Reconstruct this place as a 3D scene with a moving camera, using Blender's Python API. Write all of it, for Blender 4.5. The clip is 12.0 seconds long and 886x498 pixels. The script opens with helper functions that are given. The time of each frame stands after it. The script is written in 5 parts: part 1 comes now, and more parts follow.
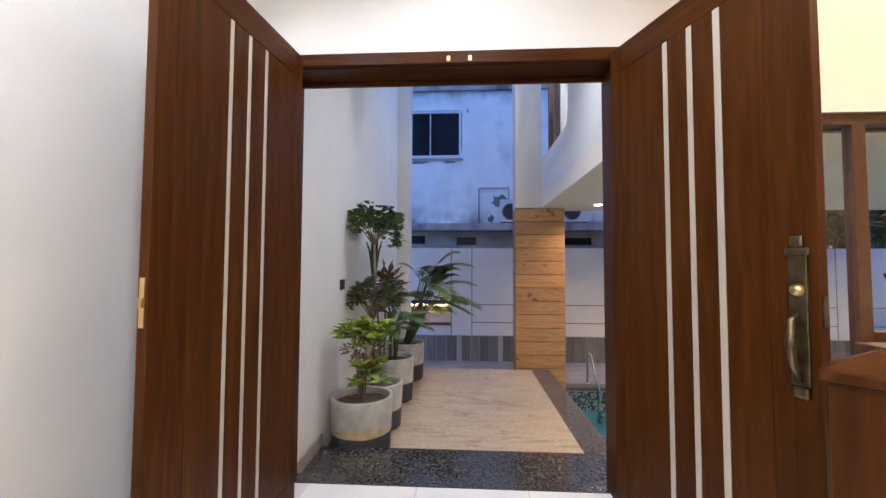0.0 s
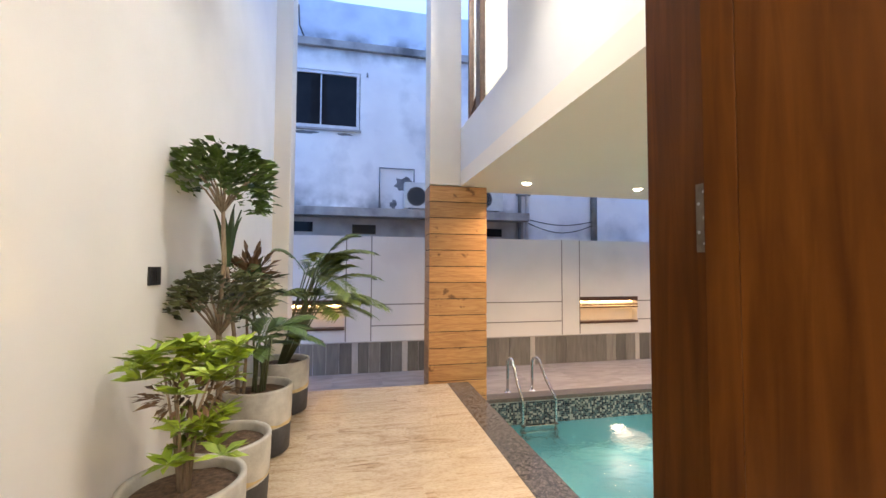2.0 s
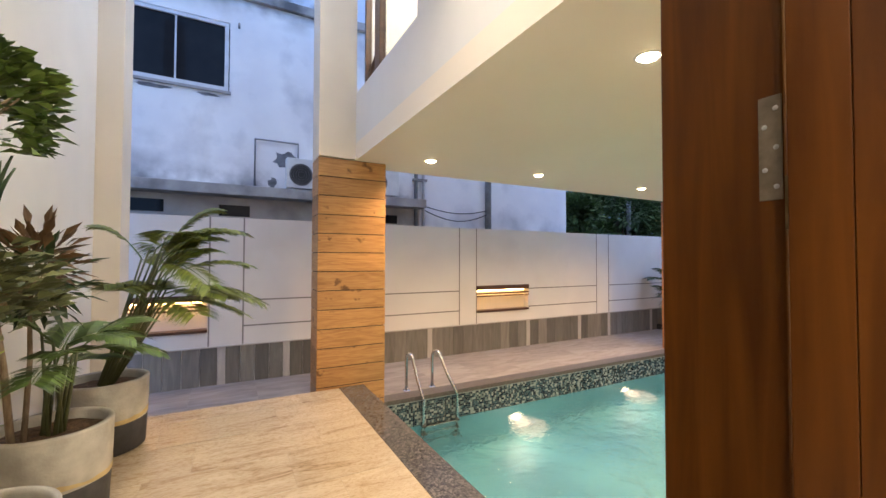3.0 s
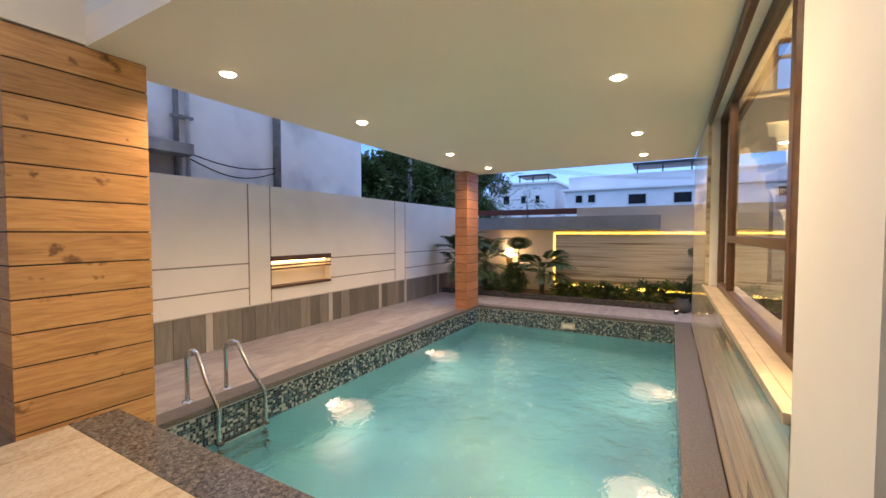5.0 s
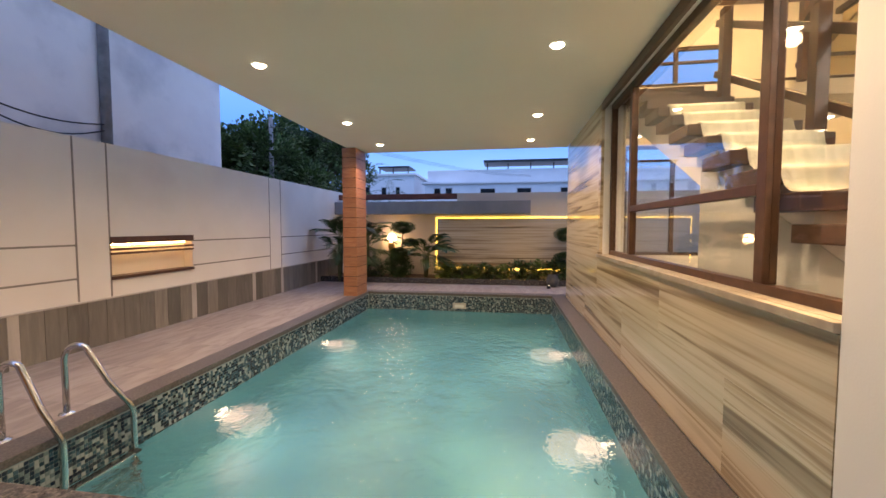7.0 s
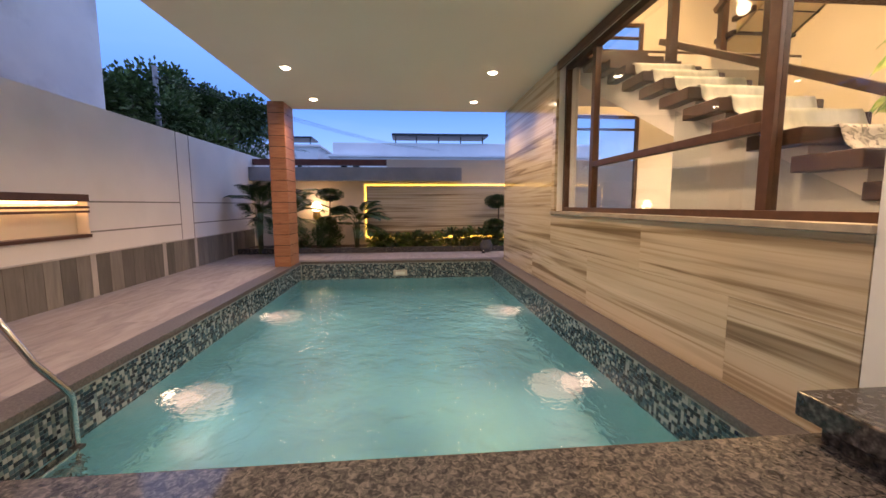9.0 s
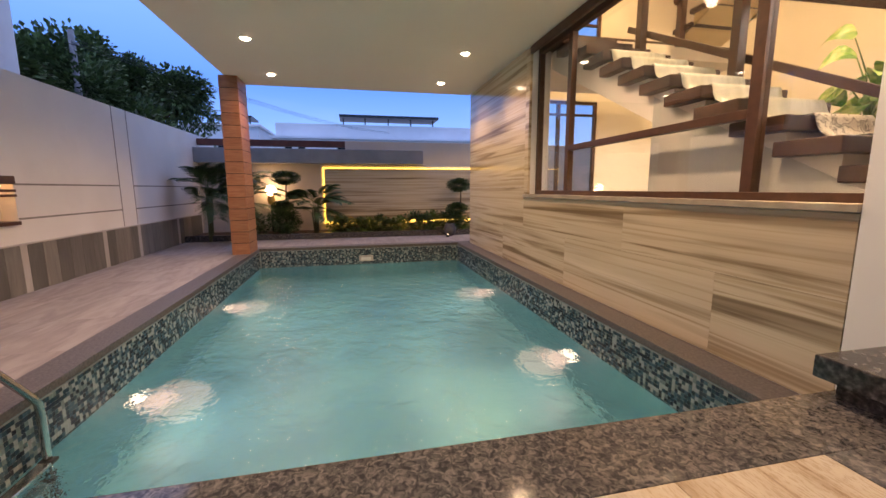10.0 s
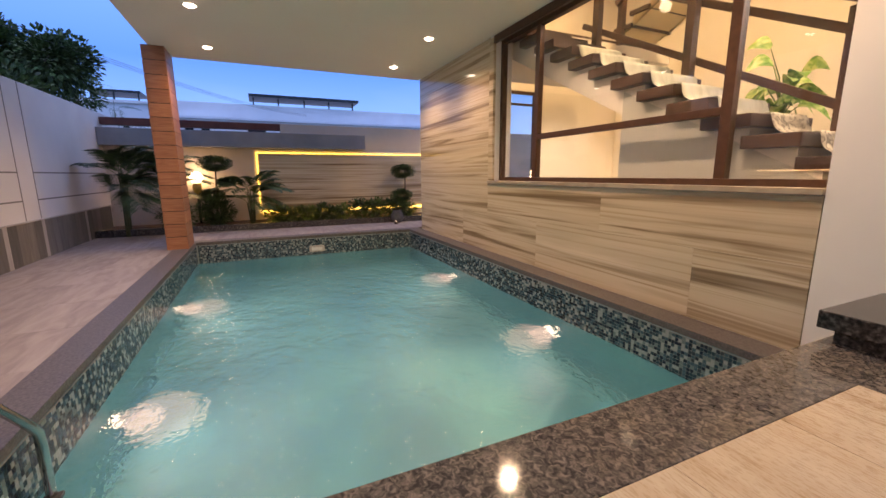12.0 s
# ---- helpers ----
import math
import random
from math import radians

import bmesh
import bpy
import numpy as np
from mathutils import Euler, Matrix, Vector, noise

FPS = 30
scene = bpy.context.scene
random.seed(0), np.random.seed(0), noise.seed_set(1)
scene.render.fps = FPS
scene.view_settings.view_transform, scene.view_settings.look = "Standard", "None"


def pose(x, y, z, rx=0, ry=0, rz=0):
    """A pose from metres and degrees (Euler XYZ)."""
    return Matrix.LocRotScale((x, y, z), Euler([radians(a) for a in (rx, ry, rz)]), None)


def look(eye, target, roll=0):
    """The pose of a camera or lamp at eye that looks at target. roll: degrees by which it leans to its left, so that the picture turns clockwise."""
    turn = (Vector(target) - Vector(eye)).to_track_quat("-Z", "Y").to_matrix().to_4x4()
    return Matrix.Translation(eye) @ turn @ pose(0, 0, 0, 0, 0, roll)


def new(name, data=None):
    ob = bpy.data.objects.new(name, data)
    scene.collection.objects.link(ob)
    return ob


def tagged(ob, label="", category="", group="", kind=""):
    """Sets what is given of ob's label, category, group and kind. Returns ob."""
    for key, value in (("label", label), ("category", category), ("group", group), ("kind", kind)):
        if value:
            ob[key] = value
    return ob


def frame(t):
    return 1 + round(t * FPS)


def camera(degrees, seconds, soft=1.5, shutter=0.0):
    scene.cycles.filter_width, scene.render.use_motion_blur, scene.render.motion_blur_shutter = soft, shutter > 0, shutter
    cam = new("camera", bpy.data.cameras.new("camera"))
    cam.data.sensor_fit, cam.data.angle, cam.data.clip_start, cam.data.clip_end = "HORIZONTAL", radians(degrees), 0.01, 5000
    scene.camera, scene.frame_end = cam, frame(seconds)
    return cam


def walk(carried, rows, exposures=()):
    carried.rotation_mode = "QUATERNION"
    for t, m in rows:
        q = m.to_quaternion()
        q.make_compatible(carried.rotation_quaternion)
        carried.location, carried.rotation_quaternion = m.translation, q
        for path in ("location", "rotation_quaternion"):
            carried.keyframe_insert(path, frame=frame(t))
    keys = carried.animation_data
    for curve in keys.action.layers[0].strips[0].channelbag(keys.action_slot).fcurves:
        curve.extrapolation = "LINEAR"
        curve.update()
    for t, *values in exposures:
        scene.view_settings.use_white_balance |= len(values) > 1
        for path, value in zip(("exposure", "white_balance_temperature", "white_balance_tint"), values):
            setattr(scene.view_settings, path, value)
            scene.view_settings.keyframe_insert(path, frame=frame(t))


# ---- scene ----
cam = camera(95.6, 12.0)
METRES, EYE, TILT, LEAN, TURN = 6.8, 1.6, 0.0, 0.0, 3.2
ROWS = [
    (0.0, 0.0, 0.0, 0.0, -0.01, 2.54, -0.22),
    (0.5, -0.0048, 0.0592, -0.0033, -1.3, 2.48, -0.24),
    (1.0, -0.0058, 0.1249, -0.0057, -4.71, 2.45, -0.33),
    (1.5, -0.0068, 0.1848, -0.0133, -9.21, 2.5, -0.33),
    (2.0, -0.0089, 0.2385, -0.0193, -15.42, 2.4, -0.27),
    (2.5, -0.0015, 0.2945, -0.028, -23.07, 2.06, -0.25),
    (3.0, 0.0083, 0.3428, -0.0318, -31.33, 1.39, -0.15),
    (3.5, 0.0153, 0.389, -0.0374, -40.39, 0.37, 0.03),
    (5.5, 0.0288, 0.5537, -0.0656, -69.75, -2.6, -0.04),
    (6.0, 0.0369, 0.5839, -0.0728, -74.99, -2.77, -0.05),
    (6.5, 0.0412, 0.6176, -0.0894, -79.98, -2.81, 0.01),
    (7.0, 0.0438, 0.6591, -0.1019, -84.32, -3.07, 0.02),
    (9.0, 0.0684, 0.7897, -0.1443, -98.21, -6.32, 0.24),
    (9.5, 0.0745, 0.8195, -0.1471, -101.99, -7.59, 0.26),
    (10.0, 0.0879, 0.8512, -0.1463, -105.65, -8.56, 0.24),
    (10.5, 0.1004, 0.8844, -0.1452, -108.95, -9.17, 0.26),
    (11.0, 0.1084, 0.9167, -0.1471, -112.05, -9.67, 0.25),
    (11.5, 0.1156, 0.9436, -0.1464, -114.65, -10.11, 0.32),
    (12.0, 0.1246, 0.9654, -0.1437, -117.37, -10.58, 0.31),
]
walk(cam, [(t, pose(0, 0, EYE, TILT, LEAN, TURN) @ pose(METRES * x, METRES * y, METRES * z, 90 + pitch, roll, yaw)) for t, x, y, z, yaw, pitch, roll in ROWS], exposures=[(0.0, 0.08, 5450, 13), (1.0, 0.76, 5900, 15), (1.5, 0.88, 6200, 12), (2.5, 0.68, 6950, 8), (3.5, 0.80, 7500, 9), (5.5, 0.44, 7100, 10), (6.5, 0.30, 7050, 13), (9.0, 0.11, 7100, 21), (12.0, 0.03, 6950, 22)])
SKY, DOWN, CANOPY, HALL, POOLW = 1.55, 146, 84, 205, 32
WARM, HALLC = (1.0, 0.70, 0.42), (1.0, 0.95, 0.91)
STAIRC = (1.0, 0.68, 0.32)
FOYER = 200

# ---- world and light ----
world = bpy.data.worlds.new("dusk_sky")
scene.world = world
world.use_nodes = True
wn, wl = world.node_tree.nodes, world.node_tree.links
wbg = wn["Background"]
wtc = wn.new("ShaderNodeTexCoord")
wsep = wn.new("ShaderNodeSeparateXYZ")
wramp = wn.new("ShaderNodeValToRGB")
wramp.color_ramp.elements[0].position, wramp.color_ramp.elements[0].color = 0.0, (0.30, 0.55, 1.0, 1)
wramp.color_ramp.elements[1].position, wramp.color_ramp.elements[1].color = 0.75, (0.46, 0.56, 0.98, 1)
wmid = wramp.color_ramp.elements.new(0.22)
wmid.color = (0.09, 0.27, 0.80, 1)
wmid = wramp.color_ramp.elements.new(0.45)
wmid.color = (0.19, 0.42, 0.95, 1)
wmap = wn.new("ShaderNodeMapping")
wmap.inputs["Scale"].default_value = (1.0, 1.0, 3.5)
wnoise = wn.new("ShaderNodeTexNoise")
wnoise.inputs["Scale"].default_value, wnoise.inputs["Detail"].default_value = 1.6, 5
wmix = wn.new("ShaderNodeMix")
wmix.data_type, wmix.blend_type = "RGBA", "MIX"
wmr = wn.new("ShaderNodeMapRange")
wmr.inputs["From Min"].default_value, wmr.inputs["From Max"].default_value = 0.45, 0.75
wmr.inputs["To Max"].default_value = 0.35
wl.new(wtc.outputs["Generated"], wsep.inputs[0])
wl.new(wsep.outputs["Z"], wramp.inputs["Fac"])
wl.new(wtc.outputs["Generated"], wmap.inputs["Vector"])
wl.new(wmap.outputs["Vector"], wnoise.inputs["Vector"])
wl.new(wnoise.outputs["Fac"], wmr.inputs["Value"])
wl.new(wmr.outputs["Result"], wmix.inputs["Factor"])
wl.new(wramp.outputs["Color"], wmix.inputs["A"])
wmix.inputs["B"].default_value = (0.30, 0.48, 0.92, 1)
wl.new(wmix.outputs["Result"], wbg.inputs["Color"])
wbg.inputs["Strength"].default_value = SKY


def lamp(name, kind, energy, color, m, size=0.1, spot=None, blend=0.6):
    data = bpy.data.lights.new(name, kind)
    data.energy, data.color = energy, color
    if kind == "AREA":
        data.size = size
    else:
        data.shadow_soft_size = size
    if kind == "SPOT":
        data.spot_size, data.spot_blend = radians(spot), blend
    ob = new(name, data)
    ob.matrix_world = m
    return ob


# ---- materials ----
def base_mat(name):
    m = bpy.data.materials.new(name)
    m.use_nodes = True
    return m, m.node_tree.nodes, m.node_tree.links, m.node_tree.nodes["Principled BSDF"]


def ramp(nodes, stops, interp="LINEAR"):
    r = nodes.new("ShaderNodeValToRGB")
    r.color_ramp.interpolation = interp
    el = r.color_ramp.elements
    el[0].position, el[0].color = stops[0][0], (*stops[0][1], 1)
    el[1].position, el[1].color = stops[-1][0], (*stops[-1][1], 1)
    for p, c in stops[1:-1]:
        e = el.new(p)
        e.color = (*c, 1)
    return r


def coords(nodes, links, stretch=(1, 1, 1), jitter=0.0):
    tc = nodes.new("ShaderNodeTexCoord")
    mp = nodes.new("ShaderNodeMapping")
    mp.inputs["Scale"].default_value = stretch
    links.new(tc.outputs["Object"], mp.inputs["Vector"])
    if jitter:
        info = nodes.new("ShaderNodeObjectInfo")
        mul = nodes.new("ShaderNodeMath")
        mul.operation = "MULTIPLY"
        mul.inputs[1].default_value = jitter
        links.new(info.outputs["Random"], mul.inputs[0])
        links.new(mul.outputs[0], mp.inputs["Location"])
    return mp.outputs["Vector"]


def surface(name, stops, scale=4.0, rough=0.5, rough2=None, bump=0.1, bump_scale=60.0, stretch=(1, 1, 1), metallic=0.0,
            detail=6, distortion=0.0, jitter=0.0, piece=0.0, island=0.0, stain=None, coat=0.0, spec=0.5):
    """Noise-coloured surface: stops colour it by a noise; piece and island vary whole objects and islands; stain adds large patches."""
    m, n, l, p = base_mat(name)
    v = coords(n, l, stretch, jitter)
    t = n.new("ShaderNodeTexNoise")
    t.inputs["Scale"].default_value, t.inputs["Detail"].default_value, t.inputs["Distortion"].default_value = scale, detail, distortion
    l.new(v, t.inputs["Vector"])
    r = ramp(n, stops)
    l.new(t.outputs["Fac"], r.inputs["Fac"])
    col = r.outputs["Color"]
    if stain:
        c, sscale, lo, hi, amount = stain
        v2 = coords(n, l, (1, 1, 1), jitter * 1.7)
        s = n.new("ShaderNodeTexNoise")
        s.inputs["Scale"].default_value, s.inputs["Detail"].default_value = sscale, 8
        l.new(v2, s.inputs["Vector"])
        mr = n.new("ShaderNodeMapRange")
        mr.inputs["From Min"].default_value, mr.inputs["From Max"].default_value, mr.inputs["To Max"].default_value = lo, hi, amount
        l.new(s.outputs["Fac"], mr.inputs["Value"])
        mx = n.new("ShaderNodeMix")
        mx.data_type = "RGBA"
        l.new(mr.outputs["Result"], mx.inputs["Factor"])
        l.new(col, mx.inputs["A"])
        mx.inputs["B"].default_value = (*c, 1)
        col = mx.outputs["Result"]
    if piece or island:
        src = n.new("ShaderNodeObjectInfo").outputs["Random"] if piece else n.new("ShaderNodeNewGeometry").outputs["Random Per Island"]
        mr = n.new("ShaderNodeMapRange")
        k = piece or island
        mr.inputs["To Min"].default_value, mr.inputs["To Max"].default_value = 1 - k, 1 + k
        l.new(src, mr.inputs["Value"])
        hs = n.new("ShaderNodeHueSaturation")
        l.new(mr.outputs["Result"], hs.inputs["Value"])
        l.new(col, hs.inputs["Color"])
        col = hs.outputs["Color"]
    l.new(col, p.inputs["Base Color"])
    p.inputs["Metallic"].default_value = metallic
    p.inputs["Coat Weight"].default_value = coat
    p.inputs["Coat Roughness"].default_value = 0.12
    p.inputs["Specular IOR Level"].default_value = spec
    b = n.new("ShaderNodeTexNoise")
    b.inputs["Scale"].default_value, b.inputs["Detail"].default_value = bump_scale, 4
    l.new(v, b.inputs["Vector"])
    mr = n.new("ShaderNodeMapRange")
    mr.inputs["To Min"].default_value, mr.inputs["To Max"].default_value = rough, rough2 if rough2 is not None else min(1, rough + 0.12)
    l.new(b.outputs["Fac"], mr.inputs["Value"])
    l.new(mr.outputs["Result"], p.inputs["Roughness"])
    if bump:
        bp = n.new("ShaderNodeBump")
        bp.inputs["Strength"].default_value, bp.inputs["Distance"].default_value = bump, 0.01
        l.new(b.outputs["Fac"], bp.inputs["Height"])
        l.new(bp.outputs["Normal"], p.inputs["Normal"])
    return m


def glow(name, color, strength):
    m, n, l, p = base_mat(name)
    p.inputs["Base Color"].default_value = (0.8, 0.8, 0.8, 1)
    p.inputs["Emission Color"].default_value = (*color, 1)
    p.inputs["Emission Strength"].default_value = strength
    return m


M = {}
M["white_wall"] = surface("white_wall_paint", [(0.3, (0.74, 0.735, 0.72)), (0.7, (0.80, 0.79, 0.775))], 1.5, 0.55, 0.7, 0.06, 90)
M["cream_wall"] = surface("cream_wall_paint", [(0.3, (0.70, 0.63, 0.52)), (0.7, (0.76, 0.69, 0.58))], 1.3, 0.55, 0.7, 0.06, 90)
M["soffit"] = surface("soffit_paint", [(0.3, (0.85, 0.775, 0.67)), (0.7, (0.88, 0.80, 0.70))], 0.8, 0.6, 0.75, 0.04, 80)
M["bound"] = surface("boundary_wall_paint", [(0.3, (0.66, 0.62, 0.58)), (0.7, (0.73, 0.69, 0.65))], 1.1, 0.6, 0.8, 0.1, 70,
                     stain=((0.55, 0.50, 0.46), 0.9, 0.55, 0.8, 0.5))
M["garden_wall"] = surface("garden_wall_paint", [(0.3, (0.50, 0.44, 0.37)), (0.7, (0.57, 0.505, 0.43))], 1.3, 0.6, 0.75, 0.08, 90)
M["groove"] = surface("groove_shade_tone", [(0.3, (0.22, 0.20, 0.18)), (0.7, (0.27, 0.245, 0.22))], 8, 0.8)
M["neighbour"] = surface("weathered_white_render", [(0.25, (0.72, 0.71, 0.72)), (0.6, (0.84, 0.83, 0.82))], 0.9, 0.85, 0.95, 0.25, 50,
                         stain=((0.36, 0.36, 0.38), 0.8, 0.51, 0.73, 0.75), detail=9)
M["neighbour_grey"] = surface("weathered_grey_concrete", [(0.25, (0.22, 0.21, 0.21)), (0.65, (0.42, 0.40, 0.38))], 2.2, 0.9, 1.0, 0.4, 40,
                              stain=((0.07, 0.07, 0.075), 1.4, 0.5, 0.7, 0.8), detail=9)
M["parapet_blue"] = surface("pale_blue_grey_parapet", [(0.3, (0.50, 0.58, 0.70)), (0.7, (0.66, 0.72, 0.80))], 1.2, 0.85, 0.95, 0.2, 50,
                            stain=((0.32, 0.38, 0.48), 0.8, 0.5, 0.75, 0.6))
M["dark_wood"] = surface("dark_red_brown_veneer", [(0.2, (0.028, 0.0082, 0.0014)), (0.5, (0.053, 0.0165, 0.0027)), (0.8, (0.080, 0.027, 0.0048))], 7, 0.30, 0.44, 0.05, 90,
                         stretch=(3.0, 3.0, 0.22), distortion=0.6, jitter=13, coat=0.0, spec=0.09)
M["wood_h"] = surface("dark_red_brown_timber", [(0.2, (0.028, 0.0082, 0.0014)), (0.5, (0.053, 0.0165, 0.0027)), (0.8, (0.080, 0.027, 0.0048))], 7, 0.30, 0.42, 0.05, 90,
                      stretch=(0.22, 3.0, 3.0), distortion=0.6, jitter=7, coat=0.0, spec=0.09)
M["window_wood"] = surface("brown_window_timber", [(0.2, (0.050, 0.022, 0.011)), (0.8, (0.105, 0.048, 0.024))], 7, 0.32, 0.46, 0.05, 90, stretch=(2, 2, 2), jitter=5)
M["tread_wood"] = surface("dark_walnut_tread", [(0.2, (0.035, 0.018, 0.012)), (0.8, (0.085, 0.042, 0.026))], 6, 0.3, 0.45, 0.05, 70, stretch=(3, 0.3, 3), jitter=9)
M["plank"] = surface("honey_oak_plank_tile", [(0.2, (0.26, 0.115, 0.040)), (0.5, (0.42, 0.215, 0.082)), (0.8, (0.53, 0.30, 0.125))], 5, 0.42, 0.58, 0.16, 60,
                     stretch=(0.5, 0.5, 5.5), distortion=1.4, jitter=17, piece=0.14, stain=((0.11, 0.045, 0.016), 5.5, 0.64, 0.70, 0.85))
M["plank2"] = surface("red_oak_plank_tile", [(0.2, (0.24, 0.085, 0.035)), (0.5, (0.36, 0.15, 0.065)), (0.8, (0.44, 0.21, 0.095))], 5, 0.42, 0.58, 0.16, 60,
                      stretch=(0.5, 0.5, 5.5), distortion=1.4, jitter=17, piece=0.14)
M["joint"] = surface("dark_joint", [(0.3, (0.03, 0.02, 0.014)), (0.7, (0.05, 0.035, 0.025))], 20, 0.9)
M["marble_floor"] = surface("cream_veined_marble", [(0.28, (0.19, 0.115, 0.06)), (0.36, (0.31, 0.23, 0.145)), (0.43, (0.39, 0.31, 0.215)), (0.6, (0.43, 0.355, 0.26)), (0.8, (0.47, 0.40, 0.305))], 2.8, 0.22, 0.34, 0.02, 40,
                            stretch=(0.7, 3.6, 1), distortion=1.2, jitter=23, piece=0.05, spec=0.4)
M["deck"] = surface("beige_deck_tile", [(0.28, (0.20, 0.165, 0.148)), (0.6, (0.315, 0.272, 0.245)), (0.8, (0.365, 0.32, 0.29))], 2.2, 0.4, 0.55, 0.05, 50,
                    stretch=(0.8, 3.0, 1), distortion=1.0, jitter=11, piece=0.05)
M["granite"] = surface("speckled_grey_granite", [(0.36, (0.036, 0.034, 0.034)), (0.47, (0.072, 0.066, 0.062)), (0.56, (0.108, 0.097, 0.088)), (0.66, (0.17, 0.148, 0.128))], 42, 0.05, 0.11, 0.008, 90, detail=3,
                       distortion=1.1)
M["granite_dark"] = surface("dark_polished_granite", [(0.35, (0.016, 0.016, 0.017)), (0.55, (0.056, 0.053, 0.052)), (0.72, (0.14, 0.13, 0.125))], 45, 0.10, 0.18, 0.01, 90, detail=3)
M["coping"] = surface("grey_granite_coping", [(0.32, (0.058, 0.052, 0.052)), (0.5, (0.095, 0.084, 0.082)), (0.68, (0.14, 0.122, 0.118))], 55, 0.35, 0.5, 0.05, 90, detail=4)
M["floor_tile"] = surface("white_polished_tile", [(0.3, (0.70, 0.70, 0.71)), (0.7, (0.80, 0.80, 0.80))], 1.2, 0.1, 0.2, 0.01, 40, piece=0.02)
M["skirting"] = surface("beige_stone_skirting", [(0.3, (0.30, 0.25, 0.19)), (0.7, (0.42, 0.36, 0.28))], 9, 0.4, 0.5, 0.05)
M["clad"] = surface("grey_brown_stone_plank", [(0.25, (0.125, 0.115, 0.10)), (0.55, (0.165, 0.152, 0.132)), (0.8, (0.205, 0.19, 0.165))], 4, 0.5, 0.65, 0.15, 60,
                    stretch=(4, 4, 0.5), distortion=0.8, jitter=29, piece=0.33)
M["clad_light"] = surface("pale_grey_stone_strip", [(0.25, (0.38, 0.35, 0.32)), (0.8, (0.50, 0.46, 0.42))], 5, 0.5, 0.6, 0.1, 60, stretch=(4, 4, 0.6), jitter=9, piece=0.06)
M["concrete_pot"] = surface("grey_concrete_pot", [(0.25, (0.30, 0.29, 0.26)), (0.55, (0.45, 0.44, 0.40)), (0.8, (0.54, 0.52, 0.47))], 6, 0.7, 0.85, 0.25, 60,
                            stain=((0.24, 0.23, 0.20), 4, 0.52, 0.75, 0.6))
M["pot_gold"] = surface("brushed_gold_band", [(0.3, (0.40, 0.30, 0.14)), (0.7, (0.56, 0.45, 0.24))], 12, 0.55, 0.7, 0.1, 60)
M["pot_dark"] = surface("charcoal_pot_base", [(0.3, (0.035, 0.037, 0.042)), (0.7, (0.07, 0.072, 0.08))], 10, 0.6, 0.75, 0.1, 60)
M["soil"] = surface("dry_brown_soil", [(0.3, (0.045, 0.027, 0.016)), (0.7, (0.15, 0.095, 0.058))], 30, 0.95, 1.0, 1.0, 60)
M["bark"] = surface("pale_brown_bark", [(0.3, (0.17, 0.12, 0.08)), (0.7, (0.34, 0.27, 0.19))], 20, 0.85, 0.95, 0.5, 60, stretch=(3, 3, 0.6))
M["bark_dark"] = surface("dark_bark", [(0.3, (0.05, 0.035, 0.025)), (0.7, (0.12, 0.085, 0.06))], 12, 0.9, 1.0, 0.6, 40)
M["leaf_lime"] = surface("lime_green_leaf", [(0.3, (0.13, 0.21, 0.014)), (0.7, (0.31, 0.40, 0.03))], 5, 0.38, 0.5, 0.1, 40, island=0.35)
M["leaf_mid"] = surface("mid_green_leaf", [(0.3, (0.048, 0.095, 0.018)), (0.7, (0.125, 0.19, 0.042))], 5, 0.4, 0.55, 0.1, 40, island=0.4)
M["leaf_palm"] = surface("yellow_green_palm_leaf", [(0.3, (0.075, 0.115, 0.018)), (0.7, (0.20, 0.235, 0.045))], 5, 0.4, 0.55, 0.1, 40, island=0.45)
M["leaf_olive"] = surface("grey_green_leaf", [(0.3, (0.060, 0.082, 0.030)), (0.7, (0.14, 0.15, 0.065))], 5, 0.45, 0.6, 0.1, 40, island=0.4)
M["leaf_dark"] = surface("dark_green_leaf", [(0.3, (0.018, 0.045, 0.014)), (0.7, (0.055, 0.10, 0.03))], 5, 0.45, 0.6, 0.1, 40, island=0.45)
M["leaf_brown"] = surface("dry_bronze_leaf", [(0.3, (0.075, 0.040, 0.020)), (0.7, (0.20, 0.115, 0.05))], 5, 0.5, 0.6, 0.1, 40, island=0.3)
M["far_white"] = surface("far_white_render", [(0.3, (0.72, 0.72, 0.73)), (0.7, (0.82, 0.82, 0.82))], 0.4, 0.85, 0.95, 0.1, 20)
M["band"] = surface("stained_beige_render", [(0.3, (0.34, 0.31, 0.28)), (0.7, (0.48, 0.44, 0.40))], 2, 0.85, 0.95, 0.2, 40, stain=((0.16, 0.15, 0.145), 1.2, 0.52, 0.75, 0.7))
M["soot"] = surface("peeled_sooty_render", [(0.3, (0.10, 0.10, 0.105)), (0.7, (0.26, 0.26, 0.27))], 5, 0.9, 1.0, 0.5, 40)
# Grey tone holds the shade under the stairs, not a separate paint.
M["shaded_wall"] = surface("shaded_wall_paint", [(0.3, (0.42, 0.42, 0.40)), (0.7, (0.48, 0.48, 0.455))], 1.5, 0.6, 0.7, 0.04)
M["leaf_variegated"] = surface("variegated_leaf", [(0.35, (0.07, 0.22, 0.03)), (0.48, (0.20, 0.38, 0.06)), (0.60, (0.50, 0.58, 0.22))], 14, 0.35, 0.5, 0.05, island=0.2)
M["tree_leaf"] = surface("tree_foliage", [(0.3, (0.045, 0.085, 0.028)), (0.7, (0.12, 0.18, 0.055))], 0.8, 0.5, 0.7, 0.1, 20, island=0.5)
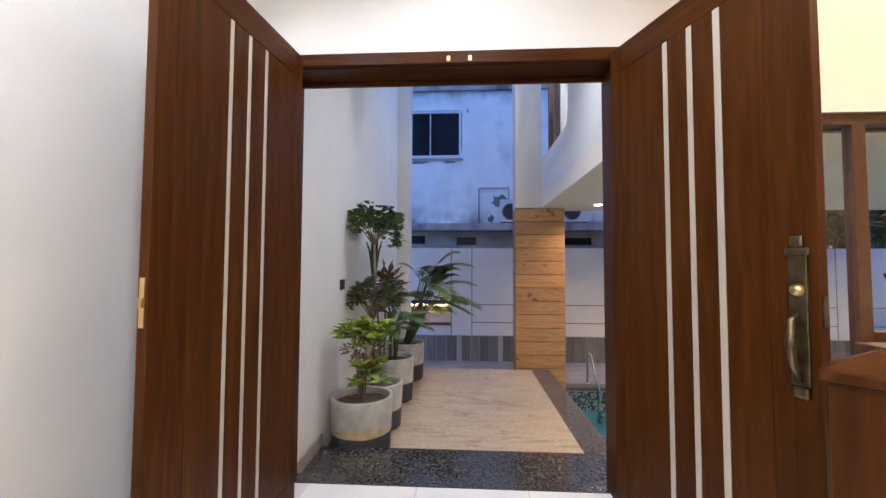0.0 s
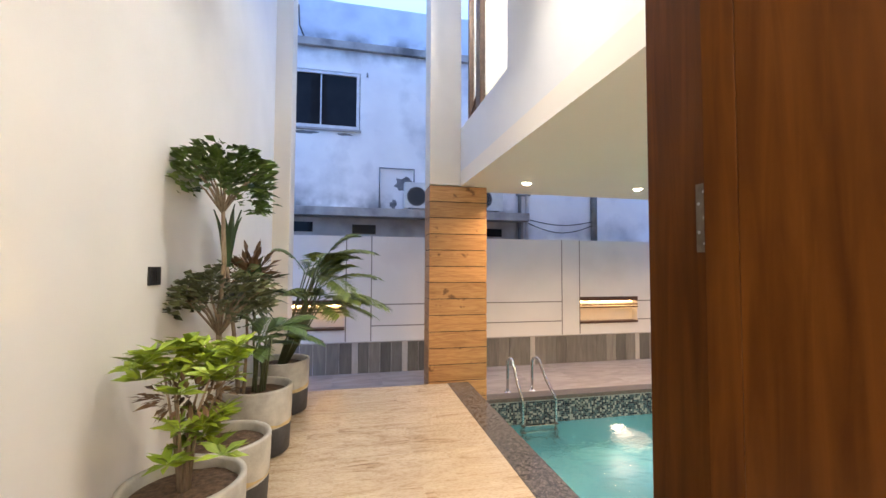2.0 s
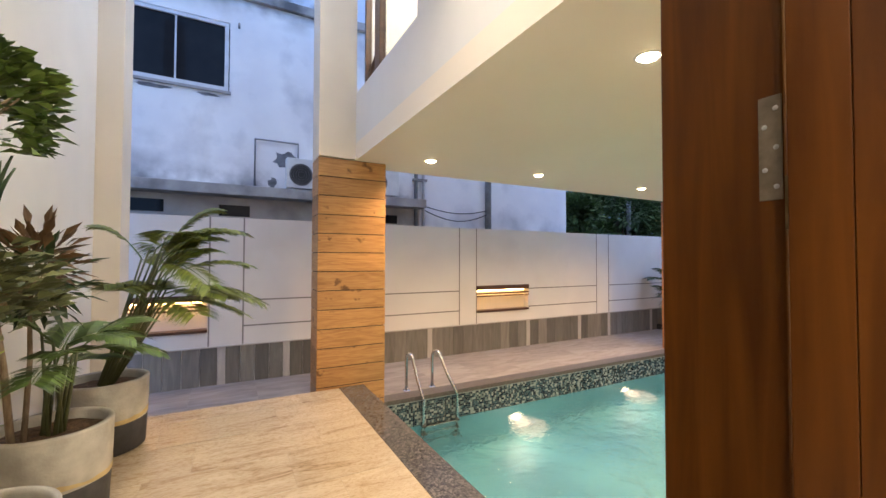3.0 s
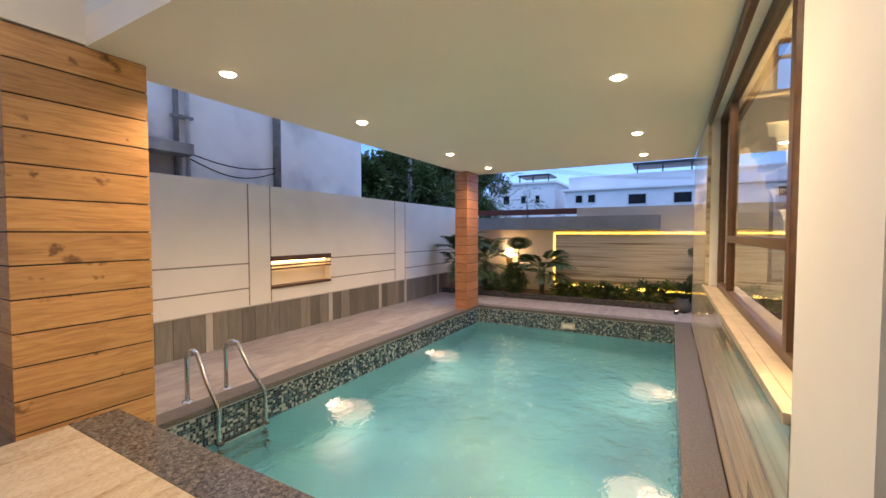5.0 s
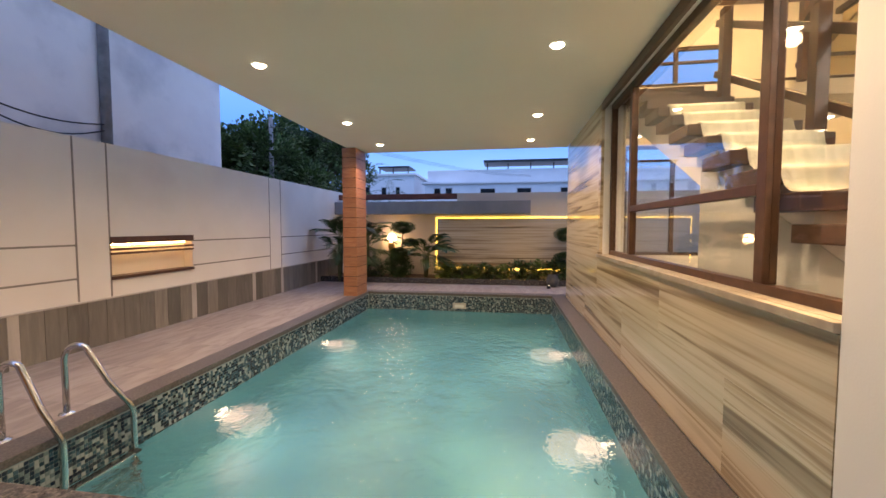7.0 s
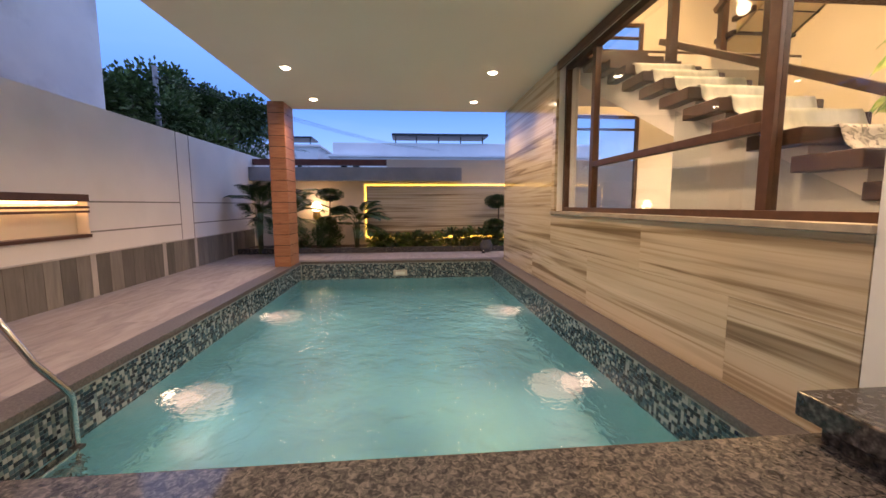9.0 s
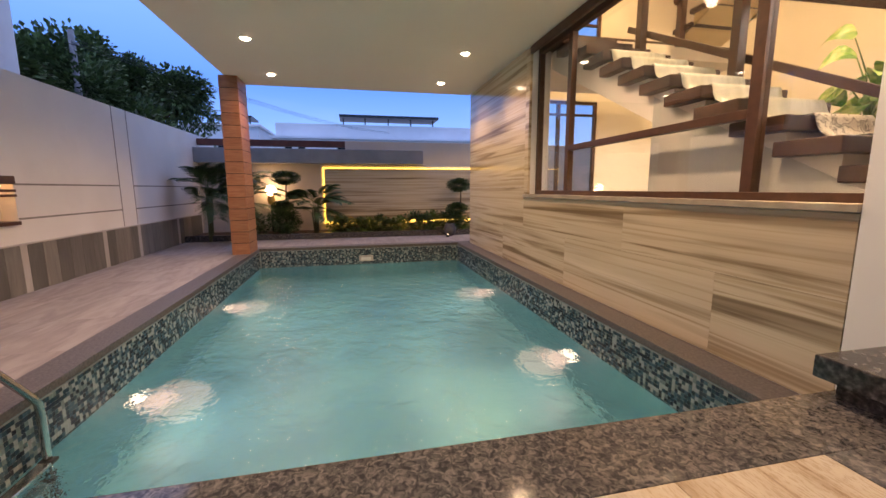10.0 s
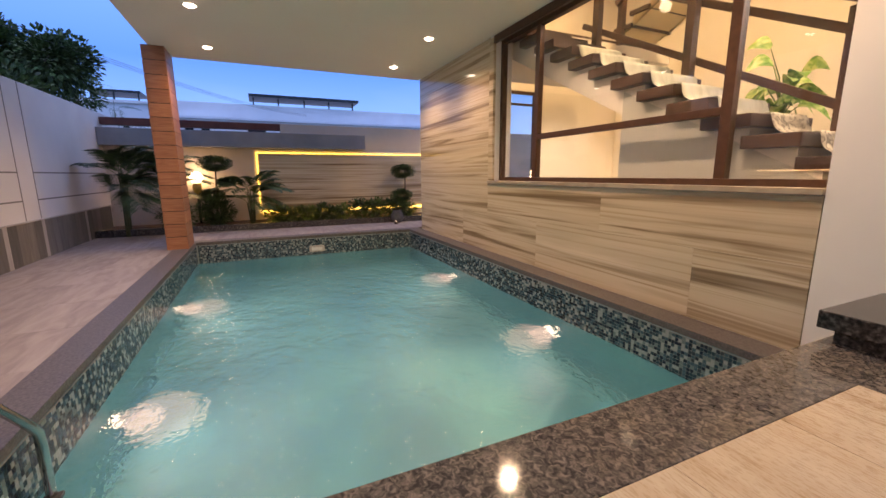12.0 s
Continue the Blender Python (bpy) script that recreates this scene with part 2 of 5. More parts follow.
M["steel"] = surface("polished_stainless_steel", [(0.3, (0.55, 0.55, 0.54)), (0.7, (0.68, 0.67, 0.65))], 6, 0.13, 0.24, 0.01, 60, metallic=1.0)
M["brass"] = surface("brushed_brass", [(0.3, (0.55, 0.38, 0.14)), (0.7, (0.72, 0.53, 0.24))], 10, 0.25, 0.4, 0.05, 60, metallic=1.0)
M["old_brass"] = surface("antique_brass", [(0.3, (0.10, 0.075, 0.042)), (0.7, (0.21, 0.17, 0.105))], 20, 0.3, 0.48, 0.1, 60, metallic=1.0)
M["hinge"] = surface("dull_steel", [(0.3, (0.085, 0.068, 0.05)), (0.7, (0.15, 0.125, 0.095))], 30, 0.5, 0.65, 0.1, 60, metallic=0.8)
M["inlay"] = surface("satin_inlay_strip", [(0.3, (0.47, 0.43, 0.36)), (0.7, (0.54, 0.50, 0.42))], 3, 0.42, 0.50, 0.0, 30, stretch=(1, 1, 0.2), metallic=0.35)
M["black_plastic"] = surface("black_plastic", [(0.3, (0.010, 0.010, 0.011)), (0.7, (0.022, 0.022, 0.023))], 8, 0.3, 0.42, 0.02)
M["grey_plastic"] = surface("light_grey_casing", [(0.3, (0.60, 0.60, 0.585)), (0.7, (0.72, 0.72, 0.70))], 6, 0.5, 0.65, 0.05, stain=((0.3, 0.28, 0.25), 3, 0.55, 0.8, 0.5))
M["pipe"] = surface("grey_drain_pipe", [(0.3, (0.16, 0.16, 0.165)), (0.7, (0.28, 0.28, 0.28))], 5, 0.6, 0.75, 0.1)
M["alu"] = surface("pale_aluminium_frame", [(0.3, (0.56, 0.56, 0.57)), (0.7, (0.68, 0.68, 0.68))], 5, 0.45, 0.6, 0.02)
M["black_pane"] = surface("dark_window_glass", [(0.3, (0.010, 0.010, 0.012)), (0.7, (0.018, 0.018, 0.02))], 2, 0.06, 0.12, 0.0, spec=0.12)
M["grey_beam"] = surface("grey_painted_beam", [(0.3, (0.20, 0.21, 0.23)), (0.7, (0.27, 0.28, 0.30))], 2, 0.6, 0.7, 0.04)
M["rust_beam"] = surface("rust_red_painted_beam", [(0.3, (0.085, 0.025, 0.018)), (0.7, (0.14, 0.045, 0.03))], 4, 0.6, 0.7, 0.04)
M["grass"] = surface("dull_ground", [(0.3, (0.10, 0.09, 0.07)), (0.7, (0.18, 0.16, 0.12))], 0.8, 0.9, 1.0, 0.3, 10)
M["runner"] = surface("pale_translucent_runner", [(0.3, (0.48, 0.50, 0.45)), (0.7, (0.66, 0.67, 0.61))], 5, 0.3, 0.45, 0.05, stretch=(1, 4, 1))
M["floral"] = surface("grey_floral_cloth", [(0.42, (0.66, 0.64, 0.60)), (0.5, (0.62, 0.60, 0.56)), (0.53, (0.16, 0.16, 0.16)), (0.62, (0.5, 0.48, 0.45))], 12, 0.8, 0.9, 0.2, distortion=1.5)
M["pool_shell"] = surface("turquoise_pool_tile", [(0.3, (0.055, 0.215, 0.30)), (0.7, (0.10, 0.30, 0.38))], 0.9, 0.3, 0.45, 0.02, stain=((0.15, 0.40, 0.44), 0.7, 0.45, 0.7, 0.5))
M["grout"] = surface("pale_grout", [(0.3, (0.20, 0.23, 0.23)), (0.7, (0.28, 0.31, 0.31))], 12, 0.8)
# Amber tone puts the warm stair lighting into the plaster colour.
M["amber_lit_plaster"] = surface("plaster_with_amber_light", [(0.3, (0.66, 0.50, 0.26)), (0.7, (0.74, 0.57, 0.31))], 2, 0.6, 0.7, 0.04)
M["down"] = glow("downlight_lens", (1.0, 0.86, 0.62), 30)
M["led"] = glow("yellow_led_strip", (1.0, 0.60, 0.07), 4.6)
M["niche_led"] = glow("warm_tube", (1.0, 0.56, 0.23), 24)
M["bulb"] = glow("warm_lamp_globe", (1.0, 0.66, 0.34), 24)
M["pool_lens"] = glow("pool_lamp_lens", (1.0, 0.74, 0.56), 2.4)


def marble_panel(name, sx, sy):
    """Vein-cut marble: long level bands, gathered into darker belts, with fine lines between them."""
    m, n, l, p = base_mat(name)

    def noise(stretch, jitter, scale, detail, distortion, stops):
        t = n.new("ShaderNodeTexNoise")
        t.inputs["Scale"].default_value, t.inputs["Detail"].default_value, t.inputs["Distortion"].default_value = scale, detail, distortion
        l.new(coords(n, l, stretch, jitter), t.inputs["Vector"])
        r = ramp(n, stops)
        l.new(t.outputs["Fac"], r.inputs["Fac"])
        return r.outputs["Color"]

    def blend(mode, factor, a, b):
        mx = n.new("ShaderNodeMix")
        mx.data_type, mx.blend_type = "RGBA", mode
        if isinstance(factor, float):
            mx.inputs["Factor"].default_value = factor
        else:
            l.new(factor, mx.inputs["Factor"])
        l.new(a, mx.inputs["A"])
        l.new(b, mx.inputs["B"])
        return mx.outputs["Result"]

    ground = noise((0.10 * sx, 0.10 * sy, 1.6), 5, 2.4, 6, 0.5, [(0.32, (0.48, 0.39, 0.265)), (0.45, (0.62, 0.52, 0.375)), (0.58, (0.56, 0.465, 0.33)), (0.72, (0.70, 0.605, 0.46))])
    veins = noise((0.085 * sx, 0.085 * sy, 3.2), 9, 2.5, 7, 0.9, [(0.34, (0.20, 0.145, 0.09)), (0.42, (0.34, 0.262, 0.172)), (0.50, (0.57, 0.475, 0.338)), (0.60, (0.64, 0.545, 0.40)), (0.68, (0.42, 0.335, 0.225))])
    belt = noise((0.06 * sx, 0.06 * sy, 1.1), 3, 2.6, 3, 0.6, [(0.36, (0.05, 0.05, 0.05)), (0.46, (1.0, 1.0, 1.0)), (0.57, (0.9, 0.9, 0.9)), (0.64, (0.1, 0.1, 0.1))])
    lines = noise((0.11 * sx, 0.11 * sy, 9.0), 11, 2.5, 5, 1.0, [(0.34, (0.80, 0.76, 0.70)), (0.47, (1, 1, 1)), (0.8, (1, 1, 1))])
    l.new(blend("MULTIPLY", 1.0, blend("MIX", belt, ground, veins), lines), p.inputs["Base Color"])
    p.inputs["Roughness"].default_value = 0.12
    return m


def mosaic():
    m, n, l, p = base_mat("blue_green_glass_mosaic")
    g = n.new("ShaderNodeNewGeometry")
    r = ramp(n, [(0.0, (0.008, 0.016, 0.034)), (0.25, (0.018, 0.045, 0.065)), (0.42, (0.05, 0.10, 0.13)), (0.62, (0.15, 0.20, 0.205)), (0.74, (0.31, 0.345, 0.34)), (0.93, (0.03, 0.045, 0.06))], "CONSTANT")
    l.new(g.outputs["Random Per Island"], r.inputs["Fac"])
    l.new(r.outputs["Color"], p.inputs["Base Color"])
    p.inputs["Roughness"].default_value = 0.15
    return m


def water():
    m, n, l, p = base_mat("pool_water")
    p.inputs["Base Color"].default_value = (0.80, 0.97, 0.96, 1)
    p.inputs["Transmission Weight"].default_value, p.inputs["IOR"].default_value, p.inputs["Roughness"].default_value = 1.0, 1.33, 0.045
    v = coords(n, l)
    t1 = n.new("ShaderNodeTexNoise")
    t1.inputs["Scale"].default_value, t1.inputs["Detail"].default_value, t1.inputs["Distortion"].default_value = 4.2, 4, 0.6
    l.new(v, t1.inputs["Vector"])
    t2 = n.new("ShaderNodeTexNoise")
    t2.inputs["Scale"].default_value, t2.inputs["Detail"].default_value = 17, 2
    l.new(v, t2.inputs["Vector"])
    ad = n.new("ShaderNodeMath")
    ad.operation = "MULTIPLY_ADD"
    ad.inputs[1].default_value = 0.30
    l.new(t2.outputs["Fac"], ad.inputs[0])
    l.new(t1.outputs["Fac"], ad.inputs[2])
    bp = n.new("ShaderNodeBump")
    bp.inputs["Strength"].default_value, bp.inputs["Distance"].default_value = 0.75, 0.055
    l.new(ad.outputs[0], bp.inputs["Height"])
    l.new(bp.outputs["Normal"], p.inputs["Normal"])
    return m


def clear_glass():
    m, n, l, p = base_mat("window_glass")
    p.inputs["Base Color"].default_value = (0.96, 0.98, 0.97, 1)
    p.inputs["Transmission Weight"].default_value, p.inputs["IOR"].default_value, p.inputs["Roughness"].default_value = 1.0, 1.45, 0.0
    return m


def blotch_belt(m, z0, z1, colour, amount, x1=3.6):
    """Adds blotches of colour that thin out from height z0 to z1 of the object, up to x1 along it."""
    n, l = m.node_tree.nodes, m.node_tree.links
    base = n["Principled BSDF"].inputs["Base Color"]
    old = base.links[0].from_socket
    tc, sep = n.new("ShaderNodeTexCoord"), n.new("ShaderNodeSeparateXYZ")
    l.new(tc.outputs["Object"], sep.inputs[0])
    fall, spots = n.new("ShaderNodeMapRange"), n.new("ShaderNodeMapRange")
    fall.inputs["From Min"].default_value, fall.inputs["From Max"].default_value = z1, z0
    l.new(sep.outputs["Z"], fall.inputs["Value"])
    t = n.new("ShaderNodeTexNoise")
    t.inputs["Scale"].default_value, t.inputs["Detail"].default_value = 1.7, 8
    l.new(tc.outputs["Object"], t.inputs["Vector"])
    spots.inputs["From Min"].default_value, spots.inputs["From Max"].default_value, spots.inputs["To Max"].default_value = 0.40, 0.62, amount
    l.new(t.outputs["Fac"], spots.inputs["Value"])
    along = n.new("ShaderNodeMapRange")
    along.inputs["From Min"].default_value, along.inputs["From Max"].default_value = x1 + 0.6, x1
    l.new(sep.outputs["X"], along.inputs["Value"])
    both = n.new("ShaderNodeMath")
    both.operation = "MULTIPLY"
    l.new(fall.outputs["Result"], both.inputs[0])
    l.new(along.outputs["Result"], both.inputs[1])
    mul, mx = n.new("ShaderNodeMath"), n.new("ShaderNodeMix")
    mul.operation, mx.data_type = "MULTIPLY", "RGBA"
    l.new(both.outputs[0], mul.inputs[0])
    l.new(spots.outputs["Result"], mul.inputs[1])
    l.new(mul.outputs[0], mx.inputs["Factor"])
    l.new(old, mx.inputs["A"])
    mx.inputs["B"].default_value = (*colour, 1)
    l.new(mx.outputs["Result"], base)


# Black soot above the ledge.
blotch_belt(M["neighbour"], 5.1, 5.75, (0.12, 0.12, 0.125), 0.85)
# Grey-brown blotches, thickest right below the cornice.
blotch_belt(M["neighbour"], 8.96, 8.5, (0.30, 0.28, 0.27), 0.8)
# Black soot at the foot of the parapet.
blotch_belt(M["parapet_blue"], 9.14, 9.5, (0.10, 0.10, 0.11), 0.9)
M["marble"], M["marble_y"], M["mosaic"], M["water"], M["glass"] = marble_panel("travertine_veined_marble", 1, 6), marble_panel("travertine_garden_marble", 6, 1), mosaic(), water(), clear_glass()


# ---- mesh helpers ----
def add_box(bm, x0, x1, y0, y1, z0, z1, bevel=0.0):
    v = [bm.verts.new((x, y, z)) for x in (x0, x1) for y in (y0, y1) for z in (z0, z1)]
    fs = [bm.faces.new([v[i] for i in q]) for q in ((0, 1, 3, 2), (4, 6, 7, 5), (0, 4, 5, 1), (2, 3, 7, 6), (0, 2, 6, 4), (1, 5, 7, 3))]
    if bevel:
        es = list({e for f in fs for e in f.edges})
        bmesh.ops.bevel(bm, geom=es, offset=bevel, segments=2, affect="EDGES", profile=0.6)
    return bm


def box(x0, x1, y0, y1, z0, z1, bevel=0.0):
    return add_box(bmesh.new(), min(x0, x1), max(x0, x1), min(y0, y1), max(y0, y1), min(z0, z1), max(z0, z1), bevel)


def add_tube(bm, pts, radii, seg=10, caps=True):
    """A round tube along pts; radii is one number or one for each point."""
    pts = [Vector(p) for p in pts]
    if not hasattr(radii, "__len__"):
        radii = [radii] * len(pts)
    rings, up = [], Vector((0.31, 0.17, 0.93))
    for i, p in enumerate(pts):
        d = (pts[min(i + 1, len(pts) - 1)] - pts[max(i - 1, 0)]).normalized()
        a = d.cross(up)
        if a.length < 0.05:
            a = d.cross(Vector((1, 0, 0)))
        a.normalize()
        b = d.cross(a).normalized()
        rings.append([bm.verts.new(p + radii[i] * (math.cos(2 * math.pi * k / seg) * a + math.sin(2 * math.pi * k / seg) * b)) for k in range(seg)])
    for r0, r1 in zip(rings, rings[1:]):
        for k in range(seg):
            f = bm.faces.new((r0[k], r0[(k + 1) % seg], r1[(k + 1) % seg], r1[k]))
            f.smooth = True
    if caps:
        bm.faces.new(rings[0][::-1])
        bm.faces.new(rings[-1])
    return bm


def tube(pts, radii, seg=10):
    return add_tube(bmesh.new(), pts, radii, seg)


def lathe(profile, seg=40, bm=None):
    """Turns a profile of (radius, z) about z."""
    bm = bm or bmesh.new()
    rings = [[bm.verts.new((r * math.cos(2 * math.pi * k / seg), r * math.sin(2 * math.pi * k / seg), z)) for k in range(seg)] for r, z in profile]
    for r0, r1 in zip(rings, rings[1:]):
        for k in range(seg):
            f = bm.faces.new((r0[k], r0[(k + 1) % seg], r1[(k + 1) % seg], r1[k]))
            f.smooth = True
    return bm


def mesh_of(bm, name, material):
    bmesh.ops.recalc_face_normals(bm, faces=bm.faces)
    me = bpy.data.meshes.new(name)
    bm.to_mesh(me)
    bm.free()
    me.materials.append(material)
    return me


def part(name, bm, material, parent, label=""):
    """Links a bmesh as one mesh object under a thing or a part (its coordinates are those of the parent)."""
    ob = new(name, mesh_of(bm, name, material))
    ob.parent = parent
    if label:
        ob["label"] = label
    return ob


def thing(name, x, y, z, label, category, group="", turn=0.0):
    ob = new(name)
    ob.matrix_basis = pose(x, y, z, 0, 0, turn)
    ob.empty_display_size = 0.1
    return tagged(ob, label, category, group)


def solid(name, bm, material, label, category, kind="", group=""):
    """A one-mesh thing or piece of the setting, in world coordinates."""
    return tagged(new(name, mesh_of(bm, name, material)), label, category, group, kind)


def pieces(name, mesh, parent, places):
    """Copies of one shared mesh at the places (x, y, z[, turn]) under a parent."""
    for p in places:
        ob = new(name, mesh)
        ob.parent = parent
        ob.matrix_basis = pose(p[0], p[1], p[2], 0, 0, p[3] if len(p) > 3 else 0)


def joined(name, verts, faces, material, parent=None):
    me = bpy.data.meshes.new(name)
    me.from_pydata([tuple(v) for v in verts], [], faces)
    me.update()
    me.materials.append(material)
    ob = new(name, me)
    if parent:
        ob.parent = parent
    return ob

# ---- levels and main lines of the plan ----
FLOOR, STEP, PORCH, DECK, WATER, POOL_BED = 0.0, -0.12, -0.30, -0.68, -1.10, -2.28
SOFFIT, HOUSE_Y, BOUND_Y, GARDEN_X = 2.72, 3.10, 9.90, 12.55
POOL_X0, POOL_X1, POOL_Y0, POOL_Y1 = 1.62, 9.55, 3.42, 7.85
PORCH_X0, PORCH_X1, PORCH_Y1 = -1.38, 1.55, 7.62

# ---- large structure ----
ground = solid("ground", box(-400, 400, -400, 400, -2.6, -2.35), M["grass"], "dull brown earth ground", "ground", "structure")

# interior
floor_in = solid("floor", box(-1.95, 9.4, -2.8, 2.98, -0.30, -0.012), M["joint"], "white polished tile floor inside the house", "floor", "structure")
tile_me = mesh_of(box(-0.3985, 0.3985, -0.3985, 0.3985, -0.012, 0.0), "tile", M["floor_tile"])
pieces("tile", tile_me, floor_in, [(-1.55 + 0.8 * i, 2.58 - 0.8 * j, 0) for i in range(8) for j in range(6)])

bm = box(-2.05, -1.40, 2.78, HOUSE_Y, -0.4, 6.4)
add_box(bm, 1.22, 1.92, 2.78, HOUSE_Y + 0.02, -0.8, 6.4)
add_box(bm, -1.40, 1.22, 2.78, HOUSE_Y, 3.10, 6.4)
add_box(bm, 1.92, 6.27, 2.88, HOUSE_Y - 0.02, -0.8, 0.50)
add_box(bm, 1.92, 6.27, 2.88, HOUSE_Y - 0.02, 2.68, 6.4)
add_box(bm, 6.27, 9.50, 2.78, HOUSE_Y - 0.02, -0.8, 6.4)
wall_front = solid("wall_south", bm, M["white_wall"], "white plastered house wall with door and window openings", "wall", "structure")
solid("wall_west", box(-1.97, -1.85, -2.8, 2.78, -0.3, 6.4), M["white_wall"], "white painted interior wall beside the entrance", "wall", "structure")
solid("wall_back", box(-1.97, 9.5, -2.92, -2.8, -0.3, 6.4), M["cream_wall"], "cream painted interior back wall", "wall", "structure")
bm = box(9.38, 9.5, -2.8, -0.05, -0.3, 6.4)
add_box(bm, 9.38, 9.5, 1.95, 2.78, -0.3, 6.4)
add_box(bm, 9.38, 9.5, -0.05, 1.95, -0.3, 0.3)
add_box(bm, 9.38, 9.5, -0.05, 1.95, 2.66, 3.3)
add_box(bm, 9.38, 9.5, -0.05, 1.95, 4.7, 6.4)
solid("wall_east", bm, M["cream_wall"], "cream painted interior end wall with two windows", "wall", "structure")
solid("ceiling", box(-1.97, 9.5, -2.92, HOUSE_Y, 6.4, 6.55), M["white_wall"], "white painted interior ceiling", "ceiling", "structure")

# Unseen ceiling, set low to make the foyer lamps shine more sideways.
solid("ceiling_foyer", box(-1.84, 1.75, -2.79, 2.77, 3.92, 4.05), M["white_wall"], "white painted foyer ceiling, out of view", "ceiling", "structure")

# upper floor over the pool, its parapet and the canopy over the porch
solid("soffit", box(1.44, 9.55, HOUSE_Y + 0.03, 8.10, SOFFIT, 2.95), M["soffit"], "beige painted soffit over the pool", "ceiling", "structure")
bm = box(1.44, 1.56, 5.68, 7.69, 2.95, 3.63)
add_box(bm, 1.44, 1.56, HOUSE_Y + 0.03, 5.68, 2.95, 6.8)
solid("parapet", bm, M["white_wall"], "white painted balcony parapet and upper wall", "wall", "structure")
bm = box(1.62, 1.74, 5.60, 5.72, 2.95, 6.8)
add_box(bm, 1.62, 1.74, 5.72, 7.94, 2.95, 3.40)
add_box(bm, 1.62, 1.74, 5.72, 7.94, 6.3, 6.8)
add_box(bm, 1.74, 3.50, 5.60, 5.72, 2.95, 6.8)
add_box(bm, 3.40, 3.50, 5.72, 7.94, 2.95, 6.8)
solid("wall_upper", bm, M["white_wall"], "white painted walls of the lit upper room", "wall", "structure")
solid("wall_upper_pool", box(1.74, 9.55, 7.95, 8.10, 2.95, 6.8), M["white_wall"], "white upper floor wall over the pool edge", "wall", "structure")
solid("canopy", box(-1.38, 1.44, HOUSE_Y, 5.68, 4.50, 4.75), M["white_wall"], "white painted canopy slab over the porch", "ceiling", "structure")
solid("roof_slab", box(1.44, 9.55, HOUSE_Y, 8.4, 6.8, 6.95), M["white_wall"], "white roof slab", "roof", "structure")

# porch wall
bm = box(-1.58, -1.38, HOUSE_Y, 8.00, -0.7, 7.4)
solid("wall_porch", bm, M["white_wall"], "white painted porch side wall", "wall", "structure")
solid("porch_pilaster", box(-1.58, -1.14, 8.00, 8.45, -0.7, 7.4, 0.006), M["cream_wall"], "cream corner pilaster at the end of the porch wall", "pilaster", "structure")

# porch floor and steps
bm = box(-1.38, 1.50, HOUSE_Y - 0.05, 7.60, -0.9, PORCH - 0.022)
porch = solid("porch_floor", bm, M["joint"], "cream veined marble porch floor", "floor", "structure")
bm = box(1.22, PORCH_X1, 3.86, PORCH_Y1, PORCH - 0.045, PORCH + 0.002, 0.006)
add_box(bm, -1.38, 1.218, 3.70, 4.27, PORCH - 0.045, PORCH + 0.002, 0.004)
add_box(bm, 1.22, PORCH_X1, HOUSE_Y + 0.03, 3.858, PORCH - 0.045, PORCH + 0.002, 0.004)
solid("porch_border", bm, M["granite"], "speckled grey granite border of the porch", "border", "structure")
solid("porch_riser", box(1.35, 1.53, HOUSE_Y, 7.60, -2.3, PORCH - 0.047), M["granite_dark"], "dark granite riser below the porch edge", "riser", "structure")
step = solid("door_step", box(-1.38, 1.56, 3.02, 3.86, STEP - 0.10, STEP, 0.008), M["granite_dark"], "dark polished speckled granite entrance step", "step", "structure")
solid("step_riser", box(-1.38, 1.50, 3.02, 3.80, PORCH, STEP - 0.10), M["granite_dark"], "dark granite riser under the entrance step", "riser", "structure")
solid("threshold", box(-1.32, 1.10, 2.985, 3.12, STEP, 0.0, 0.004), M["granite_dark"], "dark granite door threshold", "threshold", "structure")
bm = box(-1.38, -1.365, 4.0, 8.0, PORCH, PORCH + 0.12)
add_box(bm, -1.38, -1.365, HOUSE_Y, 3.86, STEP, STEP + 0.12)
solid("baseboard", bm, M["skirting"], "beige stone skirting along the porch wall", "baseboard", "structure")

# deck round the pool, as one slab with an opening
bm = box(-6.0, 14.0, 8.12, BOUND_Y, -1.0, DECK - 0.014)
add_box(bm, -6.0, 1.52, 7.60, 8.12, -1.0, DECK - 0.014)
add_box(bm, 9.83, 14.0, -3.0, 8.12, -1.0, DECK - 0.014)
deck = solid("deck", bm, M["joint"], "beige stone pool deck", "deck", "structure")
for cx0, cx1, cy0, cy1 in ((1.55, 9.55, 7.85, 8.12), (9.552, 9.83, 3.10, 8.12), (1.55, 9.55, HOUSE_Y + 0.03, 3.42)):
    solid("pool_coping", box(cx0, cx1, cy0, cy1, DECK - 0.06, DECK + 0.004, 0.006), M["coping"], "grey granite pool coping", "coping", "structure")
bm = box(POOL_X0 - 0.1, POOL_X1 + 0.1, POOL_Y0 - 0.1, POOL_Y1 + 0.1, POOL_BED - 0.06, POOL_BED)
add_box(bm, POOL_X0 - 0.1, POOL_X0, POOL_Y0 - 0.1, POOL_Y1 + 0.1, POOL_BED, DECK - 0.062)
add_box(bm, POOL_X1, POOL_X1 + 0.1, POOL_Y0 - 0.1, POOL_Y1 + 0.1, POOL_BED, DECK - 0.062)
add_box(bm, POOL_X0, POOL_X1, POOL_Y0 - 0.1, POOL_Y0, POOL_BED, DECK - 0.062)
add_box(bm, POOL_X0, POOL_X1, POOL_Y1, POOL_Y1 + 0.1, POOL_BED, DECK - 0.062)
solid("pool_shell", bm, M["pool_shell"], "turquoise tiled swimming pool shell", "pool", "structure")
